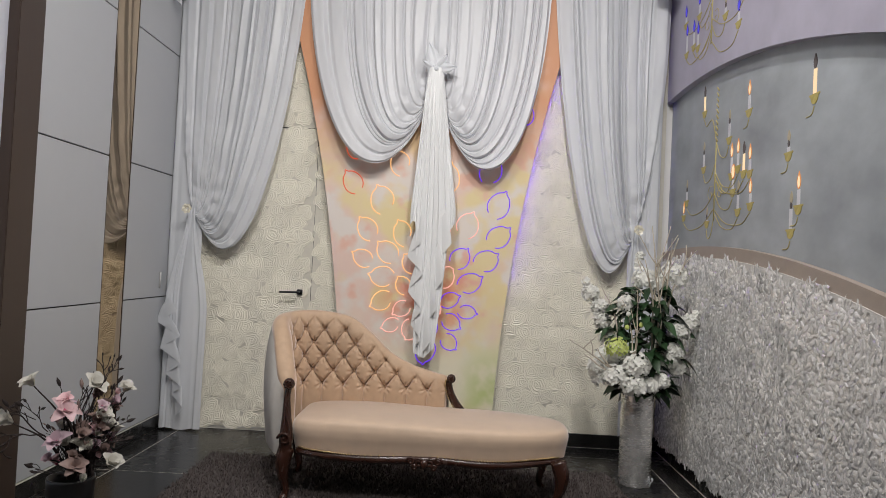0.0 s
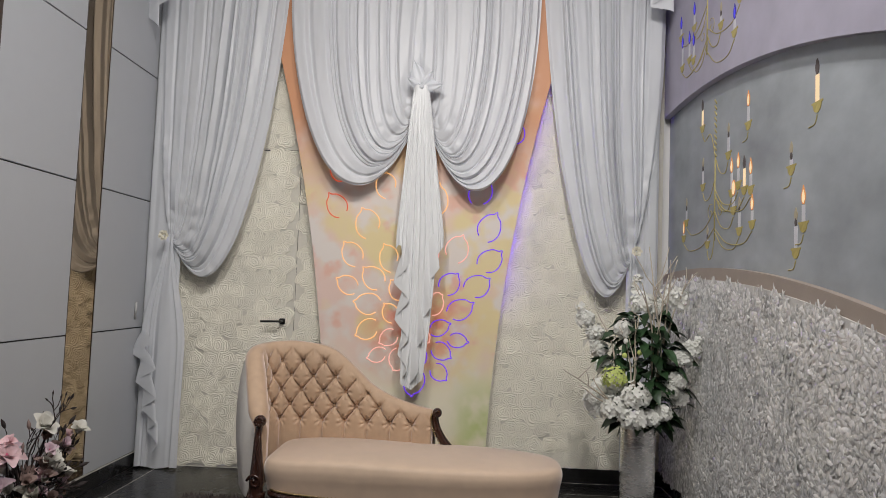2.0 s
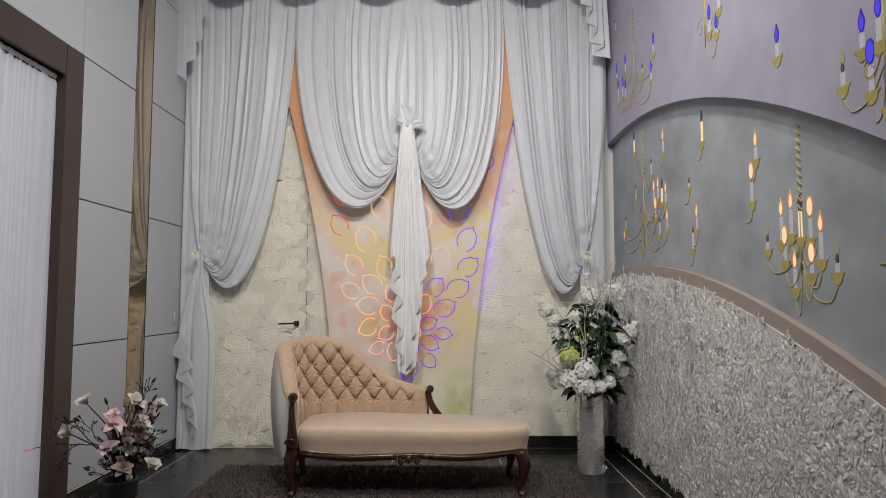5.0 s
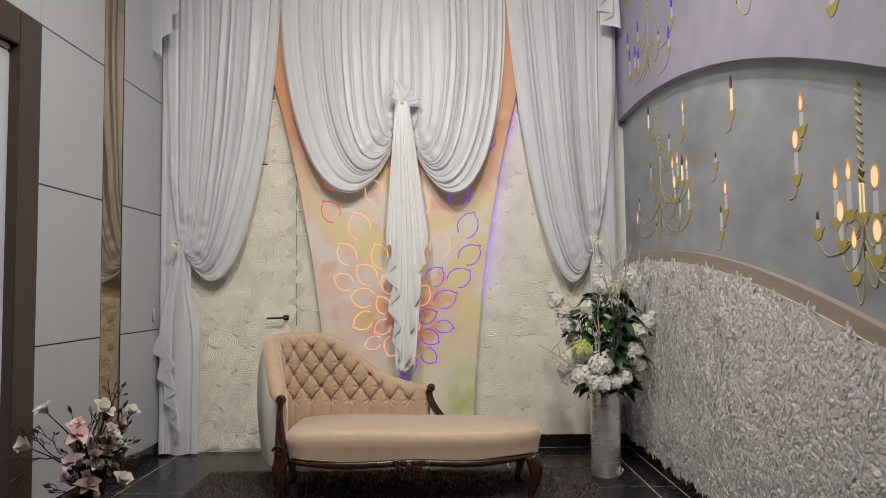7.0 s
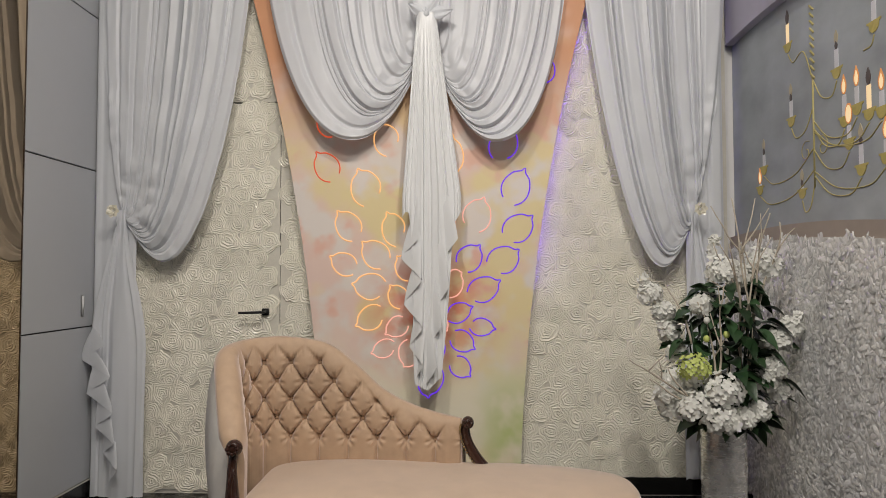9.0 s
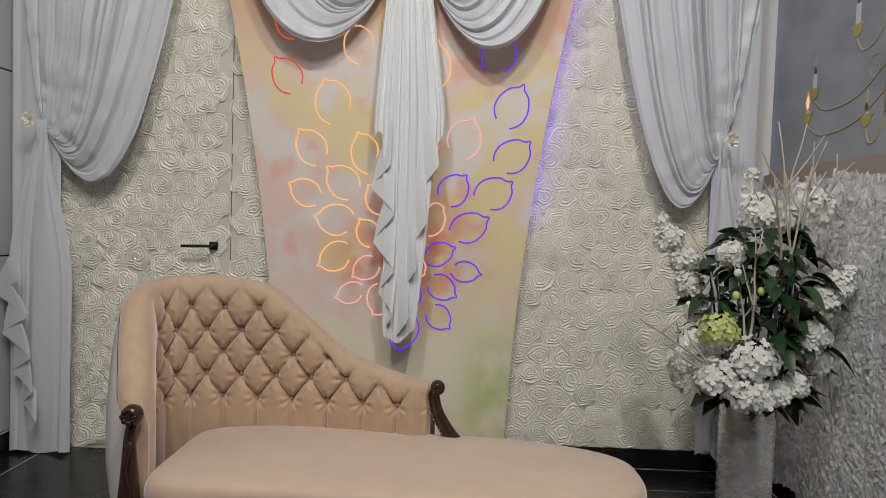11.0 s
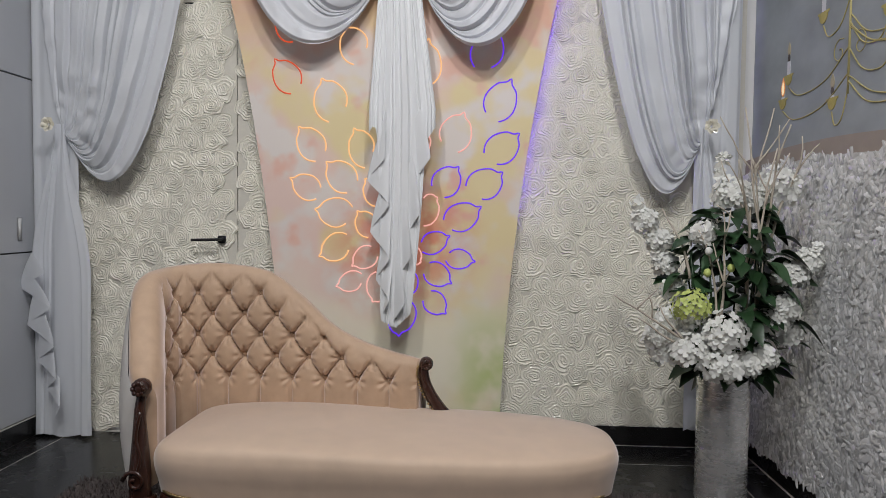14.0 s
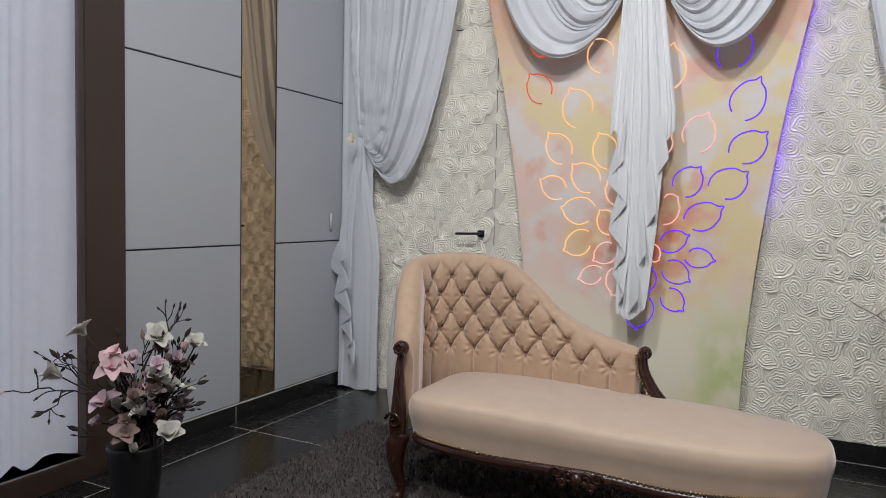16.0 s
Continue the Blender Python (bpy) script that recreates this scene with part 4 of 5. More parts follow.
def cluster(at, r, count, size, rr, squash=0.8):
    bm = bmesh.new()
    for k in range(count):
        z = 1 - 1.7 * (k + 0.5) / count
        a = 2.39996 * k
        q = math.sqrt(max(0, 1 - z * z))
        # the dome faces the room
        d = Vector((q * math.cos(a), -0.25 + 0.85 * q * math.sin(a) - 0.2, z * squash))
        d.normalize()
        floret(Vector(at) + d * r * rr.uniform(0.86, 1.08), d + Vector((rr.uniform(-.3, .3), rr.uniform(-.3, .3), rr.uniform(-.3, .3))), size * rr.uniform(0.8, 1.15), bm, rr.uniform(0, 1.5))
    return bm


def twig(start, direction, length, rr, r0=0.005, wobble=0.12, steps=7):
    p, d = Vector(start), Vector(direction).normalized()
    pts = [p.copy()]
    for k in range(steps):
        d = (d + Vector((rr.uniform(-1, 1), rr.uniform(-1, 1), rr.uniform(-1, 1))) * wobble).normalized()
        p = p + d * (length / steps)
        pts.append(p.copy())
    return pts


rr = random.Random(11)
VX, VY = 1.275, 4.345
bouquet = thing("flower_vase", (VX, VY, 0), "tall silver satin cylinder vase with white flowers and pale twigs", "vase of flowers")
vase_body = part("vase", lathe((VX, VY, 0), [(0.098, 0.0), (0.1, 0.004), (0.098, 0.3), (0.1, 0.55), (0.101, 0.575), (0.092, 0.575), (0.088, 0.45)], 48), VASE_SILVER, bouquet)
rib = sheet(lambda u, v: (VX + 0.094 - 0.03 * u + 0.02 * v * math.sin(3 * u), VY - 0.045 - 0.05 * u - 0.006 * math.sin(9 * v), mix(0.03, 0.005, u) + 0.03 * v), 6, 8)
part("ribbon_end", rib, CLOTH, vase_body)
for k in range(330):
    a, h = rr.uniform(0, 2 * math.pi), rr.uniform(0.58, 1.22)
    spread = 0.20 * math.sin(math.pi * min(1, max(0, (h - 0.42) / 0.93))) + 0.02
    if k < 40:
        h, spread = rr.uniform(0.56, 0.66), 0.13
    at = (VX + 0.03 + 1.15 * spread * math.cos(a) * rr.uniform(0.2, 1), VY + spread * 0.8 * math.sin(a) * rr.uniform(0.2, 1), h)
    bm = bmesh.new()
    leaf(at, (math.cos(a), math.sin(a) * 0.8 - 0.2, rr.uniform(-0.55, 0.5)), rr.uniform(0.065, 0.112), rr.uniform(0.028, 0.048), rr.uniform(0.1, 0.7), bm, rr.uniform(-0.6, 0.6))
    part("leaf", bm, LEAF, bouquet)
stems = bmesh.new()
for k in range(14):
    a = rr.uniform(0, 6.283)
    tube([(VX + 0.05 * math.cos(a), VY + 0.05 * math.sin(a), 0.5), (VX + 0.12 * math.cos(a), VY + 0.1 * math.sin(a), 0.8), (VX + 0.16 * math.cos(a), VY + 0.12 * math.sin(a), 1.05)], 0.004, 5, stems)
part("stem", stems, LEAF, bouquet)
BLOOMS = [(1.10, 4.21, 0.68, 0.075), (1.21, 4.17, 0.755, 0.08), (1.20, 4.15, 0.635, 0.07), (1.03, 4.30, 0.665, 0.06), (1.30, 4.2, 0.63, 0.05), (1.42, 4.27, 0.79, 0.065), (1.13, 4.27, 0.80, 0.055),
          (1.475, 4.38, 1.305, 0.085), (1.29, 4.36, 1.275, 0.07), (1.50, 4.30, 0.965, 0.06), (1.565, 4.30, 1.02, 0.05), (1.50, 4.30, 0.74, 0.045), (1.07, 4.35, 0.90, 0.045), (1.045, 4.37, 1.0, 0.045),
          (1.02, 4.38, 1.09, 0.045), (0.965, 4.40, 1.17, 0.05), (1.12, 4.30, 0.72, 0.06), (1.37, 4.36, 1.25, 0.06), (1.46, 4.25, 0.84, 0.05), (1.00, 4.28, 0.72, 0.05), (1.17, 4.3, 1.12, 0.05), (1.38, 4.22, 0.66, 0.045), (1.05, 4.3, 0.79, 0.05)]
for x, y, z, r in BLOOMS:
    part("bloom", cluster((x, y, z), r, int(26 + 300 * r), 0.021, rr), WHITE_PETAL, bouquet)
part("bloom", cluster((1.10, 4.22, 0.85), 0.07, 60, 0.014, rr), LIME_PETAL, bouquet, "yellow green bloom")
for line in ([(1.02, 4.36, 1.02), (0.97, 4.38, 1.15), (0.93, 4.4, 1.25)], [(1.24, 4.4, 1.15), (1.26, 4.40, 1.32), (1.275, 4.41, 1.44)], [(1.42, 4.33, 0.9), (1.53, 4.31, 1.0), (1.60, 4.30, 1.07)]):
    bm = bmesh.new()
    for p in curve(line, 7):
        for q in range(3):
            d = Vector((rr.uniform(-1, 1), rr.uniform(-1, 0.3), rr.uniform(-1, 1))).normalized()
            floret(p + d * 0.02, d, 0.02, bm, rr.uniform(0, 1.5))
    part("flower_spike", bm, WHITE_PETAL, bouquet)
for x, y, z in ((1.17, 4.24, 1.06), (1.24, 4.2, 1.0), (1.16, 4.22, 0.98)):
    part("bud", ball((x, y, z), 0.0145, (1, 1, 1.15), None, 10), LIME_PETAL if z < 1.05 else WHITE_PETAL, bouquet)
TWIGS = [(1.20, 4.20, 0.72, -0.12, -0.02, 1, 0.50), (1.21, 4.20, 0.70, 0.06, -0.02, 1, 0.46), (1.33, 4.28, 0.80, -0.10, 0.0, 1, 0.66), (1.35, 4.25, 0.82, 0.02, 0.02, 1, 0.82), (1.36, 4.26, 0.84, 0.05, 0.02, 1, 0.78),
         (1.34, 4.30, 0.90, -0.18, 0.0, 1, 0.55), (1.40, 4.30, 1.05, 0.08, 0.02, 1, 0.50), (1.43, 4.32, 1.10, 0.14, 0.02, 1, 0.42), (1.10, 4.20, 0.70, -0.6, -0.1, 0.7, 0.20), (1.10, 4.22, 0.68, -0.8, 0.1, 0.55, 0.24),
         (1.08, 4.22, 0.72, -1.0, 0.1, 0.7, 0.34), (1.12, 4.30, 0.95, -0.15, 0, 1, 0.30), (1.22, 4.2, 0.66, 0.10, -0.05, 1, 0.34)]
for k, (sx, sy, sz, dx, dy, dz, length) in enumerate(TWIGS):
    pts = twig((sx, sy, sz), (dx, dy, dz), length, rr, wobble=0.15, steps=9)
    bm = tube(pts, [0.0062 * (1 - 0.6 * i / 9) for i in range(10)], 6)
    if k < 8 or k == 10:
        for q in (4, 6):
            side = twig(pts[q], Vector((rr.uniform(-0.7, 0.7), rr.uniform(-0.2, 0.2), 0.8)), length * 0.32, rr, wobble=0.15, steps=5)
            tube(side, [0.004 * (1 - 0.5 * i / 5) for i in range(6)], 5, bm)
    part("twig", bm, TWIG, bouquet)

# magnolia pot by the window
MX, MY = -1.59, 3.10
magnolia = thing("magnolia_pot", (MX, MY, 0), "black floor vase with artificial pink and white magnolia branches", "vase of flowers")
part("vase", lathe((MX, MY, 0), [(0.066, 0.0), (0.074, 0.008), (0.088, 0.10), (0.098, 0.21), (0.101, 0.262), (0.100, 0.272), (0.092, 0.272), (0.085, 0.21)], 40), BLACK_VASE, magnolia)


def magnolia_bloom(at, facing, r, open_, bm):
    f = Vector(facing).normalized()
    s = f.orthogonal().normalized()
    q = f.cross(s)
    heart = bm.verts.new(Vector(at))
    for ring, (count, tilt0, size0) in enumerate(((5, 1.15 * open_, 1.15), (4, open_ * 0.6, 0.95))):
        for k in range(count):
            tilt, size = tilt0, size0
            a = 2 * math.pi * k / count + ring * 0.5 + uneven.uniform(-0.3, 0.3)
            tilt, size = tilt * uneven.uniform(0.7, 1.25), size * uneven.uniform(0.85, 1.15)
            d = s * math.cos(a) + q * math.sin(a)
            e = q * math.cos(a) - s * math.sin(a)
            rows = []
            for i in range(5):
                v = i / 4
                lift = math.sin(tilt * v) * 1.0
                c = Vector(at) + (d * math.sin(tilt * (0.35 + 0.65 * v)) + f * math.cos(tilt * (0.35 + 0.65 * v))) * (r * size * v)
                w = 0.40 * r * size * math.sin(math.pi * (0.06 + 0.88 * v)) ** 0.8
                rows.append([bm.verts.new(c + e * (w * t_) + f * (0.5 * w * abs(t_)) - d * (0.3 * w * abs(t_))) for t_ in (-1, 0, 1)])
            for i in range(2):
                bm.faces.new((heart, rows[0][i], rows[0][i + 1]))
            for a_, c_ in zip(rows, rows[1:]):
                for i in range(2):
                    bm.faces.new((a_[i], a_[i + 1], c_[i + 1], c_[i]))


uneven = random.Random(5)
rr = random.Random(23)


def mag_at(across, depth, z):
    # across and depth as the branches spread along the window wall
    return Vector((MX + 0.02 + 0.636 * across - 0.7 * depth, MY + 0.02 + 0.688 * across + 0.7 * depth, 1.02 * z - 0.07))


# blooms: across, depth, height, radius, opening, tone
MAG = [(-0.105, -0.08, 0.635, 0.068, 1.25, 1), (-0.085, -0.06, 0.685, 0.042, 0.8, 1), (-0.125, -0.08, 0.505, 0.064, 1.1, 3), (-0.145, -0.06, 0.44, 0.035, 0.7, 3), (-0.29, 0.0, 0.60, 0.062, 0.55, 0),
       (-0.21, 0.02, 0.745, 0.048, 0.7, 0), (0.05, 0.02, 0.715, 0.055, 0.8, 0), (0.06, 0.0, 0.675, 0.04, 0.6, 2), (0.195, 0.0, 0.685, 0.05, 0.75, 0), (0.155, 0.0, 0.675, 0.03, 0.5, 1),
       (0.05, -0.07, 0.58, 0.06, 0.6, 0), (0.04, -0.09, 0.545, 0.038, 0.6, 1), (0.10, -0.04, 0.53, 0.052, 0.8, 0), (0.095, -0.12, 0.385, 0.062, 0.85, 0), (0.165, 0.0, 0.50, 0.036, 0.6, 0),
       (-0.02, -0.05, 0.545, 0.036, 0.8, 2), (0.04, -0.08, 0.47, 0.036, 0.7, 3), (-0.05, -0.10, 0.40, 0.05, 1.0, 2), (-0.02, -0.12, 0.34, 0.028, 0.4, 0), (0.10, 0.0, 0.62, 0.045, 0.7, 2), (0.13, -0.02, 0.60, 0.036, 0.6, 2)]
for k in range(36):
    a = rr.uniform(0, 6.283)
    MAG.append((0.02 + 0.12 * math.cos(a), 0.09 * math.sin(a), rr.uniform(0.36, 0.66), rr.uniform(0.026, 0.046), rr.uniform(0.35, 0.9), (3, 0, 2, 3, 1, 2)[k % 6]))
for ax, dp, z, r, open_, tone in MAG:
    x, y, z = mag_at(ax, dp, z)
    r *= 0.95 if tone in (1, 3) else 1.12
    stem = curve([mag_at(rr.uniform(-0.05, 0.05), rr.uniform(-0.05, 0.05), 0.33), mag_at(0.5 * ax + rr.uniform(-0.03, 0.03), 0.4 * dp, mix(0.36, (z + 0.07) / 1.02, 0.6)), (x, y, z)], 5)
    part("branch", tube(stem, [0.0055 - 0.003 * i / len(stem) for i in range(len(stem))], 6), BARK, magnolia)
    bm = bmesh.new()
    magnolia_bloom((x, y, z), (x - MX + 0.1 + rr.uniform(-0.3, 0.3), y - MY - 0.15 + rr.uniform(-0.2, 0.1), 0.42 + rr.uniform(-0.15, 0.2)), r, open_, bm)
    bloom = part("bloom", bm, (MAGNOLIA_WHITE, PINK_PETAL, DUSKY_PETAL, LILAC_PETAL)[tone], magnolia)
    if tone in (1, 3) and r > 0.03:
        part("bloom_heart", ball((x, y, z + 0.15 * r), 0.20 * r, (1, 1, 1.2), None, 8), MAGENTA, bloom, "magenta heart")


def knotty(points, r0, bm=None, buds=True, side=3):
    # a kinked twig with nodes, short spurs and closed buds at the ends
    line = []
    for p, q in zip(points, points[1:]):
        steps = max(2, int((q - p).length / 0.028))
        for k in range(steps):
            line.append(p.lerp(q, k / steps) + Vector((rr.uniform(-1, 1), rr.uniform(-1, 1), rr.uniform(-1, 1))) * 0.007)
    line.append(points[-1])
    n = len(line)
    bm = tube(line, [0.85 * r0 * (1 - 0.5 * i / n) * rr.uniform(0.85, 1.2) for i in range(n)], 6, bm)
    tips = [(line[-1], (line[-1] - line[-2]).normalized())]
    for k in range(side):
        at = line[int(n * rr.uniform(0.35, 0.9))]
        way = ((points[-1] - points[0]).normalized() + Vector((rr.uniform(-1, 1), rr.uniform(-1, 1), rr.uniform(-0.5, 1)))).normalized()
        spur = twig(at, way, rr.uniform(0.03, 0.075), rr, wobble=0.35, steps=4)
        tube(spur, r0 * 0.55, 5, bm)
        tips.append((spur[-1], (spur[-1] - spur[-2]).normalized()))
    return bm, tips


def bud_on(at, way, size, material, parent):
    turn = Vector((0, 0, 1)).rotation_difference(way).to_matrix().to_4x4()
    bm = lathe((0, 0, 0), [(0.001, -0.1 * size), (0.12 * size, 0.05 * size), (0.21 * size, 0.35 * size), (0.17 * size, 0.65 * size), (0.06 * size, 0.92 * size), (0.002, size)], 9)
    bm.transform(Matrix.Translation(at) @ turn)
    part("bud", bm, material, parent)


# branches: across, depth, height along each
BRANCHES = [
    ([(-0.05, 0, 0.40), (-0.16, 0, 0.53), (-0.34, 0, 0.56), (-0.49, 0, 0.56)], 0.0046, PINK_PETAL), ([(-0.16, 0, 0.53), (-0.25, 0, 0.62), (-0.33, 0, 0.66), (-0.37, 0.0, 0.69)], 0.0036, None),
    ([(-0.29, 0, 0.56), (-0.31, -0.01, 0.50), (-0.35, -0.02, 0.485)], 0.0032, BARK), ([(-0.20, 0, 0.60), (-0.26, 0.02, 0.64), (-0.31, 0.02, 0.67)], 0.0030, BARK), ([(-0.14, 0, 0.55), (-0.21, 0.02, 0.64), (-0.25, 0.02, 0.665)], 0.0030, BARK),
    ([(-0.04, -0.06, 0.36), (-0.16, -0.08, 0.395), (-0.22, -0.08, 0.425)], 0.0028, BARK), ([(0.02, 0, 0.45), (0.06, 0, 0.63), (0.09, 0, 0.76), (0.115, 0, 0.84)], 0.0042, None), ([(0.09, 0, 0.74), (0.115, 0, 0.775), (0.13, 0, 0.80)], 0.0028, None),
    ([(0.04, 0, 0.50), (0.11, 0, 0.64), (0.16, 0, 0.73)], 0.0036, BARK), ([(0.05, 0, 0.46), (0.14, -0.02, 0.53), (0.21, -0.02, 0.55)], 0.0034, BARK), ([(0.05, 0, 0.42), (0.13, -0.04, 0.47), (0.20, -0.04, 0.475)], 0.0032, BARK),
    ([(0.0, 0, 0.45), (-0.01, 0.02, 0.60), (0.0, 0.02, 0.72)], 0.0036, DUSKY_PETAL), ([(0.0, 0.02, 0.45), (-0.07, 0.05, 0.62), (-0.09, 0.05, 0.73)], 0.0034, BARK), ([(0.08, 0, 0.50), (0.15, 0.04, 0.58), (0.18, 0.04, 0.62)], 0.0030, BARK),
    ([(0.02, 0.03, 0.40), (0.03, 0.06, 0.60), (0.06, 0.06, 0.74)], 0.0032, BARK)]
for line, r0, end in BRANCHES:
    bm, tips = knotty([mag_at(*p) for p in line], r0, None, True, 4)
    branch = part("branch", bm, BARK, magnolia)
    for k, (at, way) in enumerate(tips):
        bud_on(at, way, (0.042 if end else 0.02) if k == 0 else rr.uniform(0.016, 0.03), end if (end and k == 0) else BARK, branch)
for k in range(56):
    a = rr.uniform(0, 6.283)
    reach = rr.uniform(0.08, 0.19)
    start = mag_at(0.05 * math.cos(a), 0.05 * math.sin(a), rr.uniform(0.34, 0.42))
    end = mag_at(0.03 + reach * math.cos(a), 0.7 * reach * math.sin(a), rr.uniform(0.44, 0.68))
    bm, tips = knotty([start, start.lerp(end, 0.5) + Vector((0, 0, 0.03)), end], 0.0021, None, True, 3)
    branch = part("branch", bm, BARK, magnolia)
    for at, way in tips[:2]:
        bud_on(at, way, rr.uniform(0.014, 0.03), BARK if k % 4 else DUSKY_PETAL, branch)


# ---- painted chandeliers on the right wall, with backlit cut-out flames ----
def on_wall(x):
    return lambda a, c, h: (x - h, a, c)


def oval(y, z, w, h, n=16, point=0.0):
    out = []
    for k in range(n):
        a = 2 * math.pi * k / n
        s = math.sin(a)
        out.append((y + 0.5 * w * math.cos(a) * (1 - point * max(0, s)), z + 0.5 * h * s))
    return out


def cup_shape(y, z, w):
    bowl = [(y + 0.36 * w * math.cos(a), z + 0.004 + 0.036 * math.sin(a)) for a in (math.pi + math.pi * k / 10 for k in range(11))]
    return [(y - w / 2, z + 0.016), (y - w / 2, z + 0.009), *bowl, (y + w / 2, z + 0.009), (y + w / 2, z + 0.016)]


def candle(parent, x, y, zf, zc, kind, blue=False):
    w = on_wall(x)
    hot, core = (BLUE_GLOW, BLUE_CORE) if blue else (FLAME_GLOW, FLAME_CORE)
    part("cup", slab(cup_shape(y, zc, 0.09), w, 0.003), GOLD, parent, smooth=False)
    top = zf - 0.045 if kind != "b" else zf + 0.05
    if kind == "d":
        top = zf - 0.05
    if top > zc + 0.02:
        part("candle", slab([(y - 0.0145, zc + 0.016), (y + 0.0145, zc + 0.016), (y + 0.0145, top), (y - 0.0145, top)], w, 0.002), CANDLE if kind != "b" else core, parent, smooth=False)
    if kind == "f":
        part("flame", slab(oval(y, zf, 0.036, 0.085, 16, 0.8), w, 0.0035), hot, parent, smooth=False)
        part("flame", slab(oval(y - 0.003, zf - 0.007, 0.025, 0.06, 14, 0.7), w, 0.0045), core, parent, smooth=False)
    elif kind == "d":
        part("flame", slab(oval(y, zf, 0.048, 0.086), w, 0.0035), hot, parent, smooth=False)
        part("flame", slab(oval(y - 0.002, zf - 0.002, 0.039, 0.073), w, 0.0045), core, parent, smooth=False)
    elif kind == "b":
        part("flame", slab(oval(y, zf + 0.085, 0.03, 0.07, 14, 0.6), w, 0.0035), WICK, parent, smooth=False)
    else:
        part("flame", slab(oval(y, top + 0.018, 0.02, 0.035, 12, 0.4), w, 0.003), WICK, parent, smooth=False)
        part("flame", slab(oval(y, top + 0.055, 0.03, 0.06, 12, 0.6), w, 0.0025), PALE_FLAME, parent, smooth=False)


def arm(parent, x, points, r=0.0030):
    part("arm", tube([(x - 0.001, p.x, p.y) for p in curve([(a, c, 0) for a, c in points], 7)], r, 6), GOLD_FADED, parent)


def chandelier(x, stem, chain_top, stem_top, stem_low, candles, blue=False):
    th = thing("painted_chandelier", (x, stem, stem_low), "chandelier painted flat in gold, with glowing cut-out flames", "wall painting", "painted chandeliers")
    links = int((chain_top - stem_top) / 0.035)
    for k in range(links):
        z = stem_top + 0.035 * (k + 0.5)
        part("chain_link", tube([(x - 0.001, stem - 0.016, z - 0.014), (x - 0.0015, stem + 0.016, z + 0.016)], 0.0052, 6), GOLD_FADED, th)
    part("stem", tube([(x - 0.001, stem, stem_top), (x - 0.001, stem, stem_low)], 0.0050, 6), GOLD_FADED, th)
    for y, zf, zc, kind in candles:
        candle(th, x, y, zf, zc, kind, blue)
        if abs(y - stem) > 0.06:
            low_z = zc - 0.075
            root = min(stem_top, max(stem_low + 0.02, zc + 0.02))
            arm(th, x, [(y, zc - 0.04), (mix(y, stem, 0.22), low_z - 0.02), (mix(y, stem, 0.65), low_z), (stem, root)])
    for sgn in (-1, 1):
        vol = [(stem + sgn * (0.07 + 0.0045 * k * math.cos(0.7 * k)), mix(stem_low, stem_top, 0.35) + 0.0045 * k * math.sin(0.7 * k)) for k in range(2, 13)]
        arm(th, x, vol, 0.002)
    return th


WALL_X, ARCH_X = RIGHT, 1.63
chandelier(WALL_X, 4.275, 2.52, 2.15, 1.66, [
    (4.50, 2.44, 2.38, "b"), (4.08, 2.27, 2.13, "n"), (4.48, 2.15, 2.01, "n"), (4.83, 1.79, 1.72, "f"), (4.78, 1.94, 1.82, "n"), (4.39, 1.72, 1.65, "n"),
    (4.03, 2.06, 1.91, "f"), (3.94, 2.07, 1.94, "f"), (3.86, 1.96, 1.90, "b"), (3.78, 2.01, 1.89, "f"), (4.00, 1.93, 1.81, "d"), (3.92, 1.83, 1.69, "n"), (3.76, 1.82, 1.71, "f")])
chandelier(WALL_X, 2.085, 2.02, 1.62, 1.36, [
    (2.246, 1.665, 1.50, "f"), (2.162, 1.686, 1.52, "f"), (2.089, 1.574, 1.50, "b"), (2.012, 1.635, 1.49, "d"), (1.94, 1.566, 1.40, "f"), (2.222, 1.538, 1.41, "d"), (2.145, 1.432, 1.29, "f"),
    (2.012, 1.448, 1.347, "d"), (2.378, 1.565, 1.47, "n"), (1.835, 1.44, 1.343, "n")])
for y, zf, zc, kind in ((3.124, 2.225, 2.145, "b"), (2.467, 2.024, 1.905, "f"), (2.52, 1.877, 1.71, "d"), (1.514, 1.643, 1.457, "f"), (3.236, 1.783, 1.65, "f"), (3.303, 1.697, 1.54, "n"), (3.348, 2.002, 1.917, "n"),
                        (3.816, 2.373, 2.235, "f"), (1.30, 1.42, 1.25, "f")):
    one = thing("painted_candle", (WALL_X, y, zc), "single candle painted flat with a gold cup", "wall painting", "painted candles")
    candle(one, WALL_X, y, zf, zc, kind)
    arm(one, WALL_X, [(y, zc - 0.04), (y + 0.02, zc - 0.075), (y + 0.07, zc - 0.08)])
chandelier(ARCH_X, 4.295, 3.48, 3.19, 2.77, [
    (3.815, 3.039, 2.913, "f"), (3.882, 2.865, 2.752, "f"), (4.079, 2.964, 2.871, "n"), (4.788, 3.164, 3.063, "f"), (4.528, 3.154, 3.032, "f"), (4.616, 3.000, 2.856, "f"), (4.754, 3.021, 2.845, "f"), (4.535, 2.959, 2.824, "f")], True)
chandelier(ARCH_X, 2.906, 3.37, 3.01, 2.63, [(2.849, 2.805, 2.679, "f"), (2.758, 2.722, 2.638, "f"), (2.719, 2.887, 2.752, "f")], True)
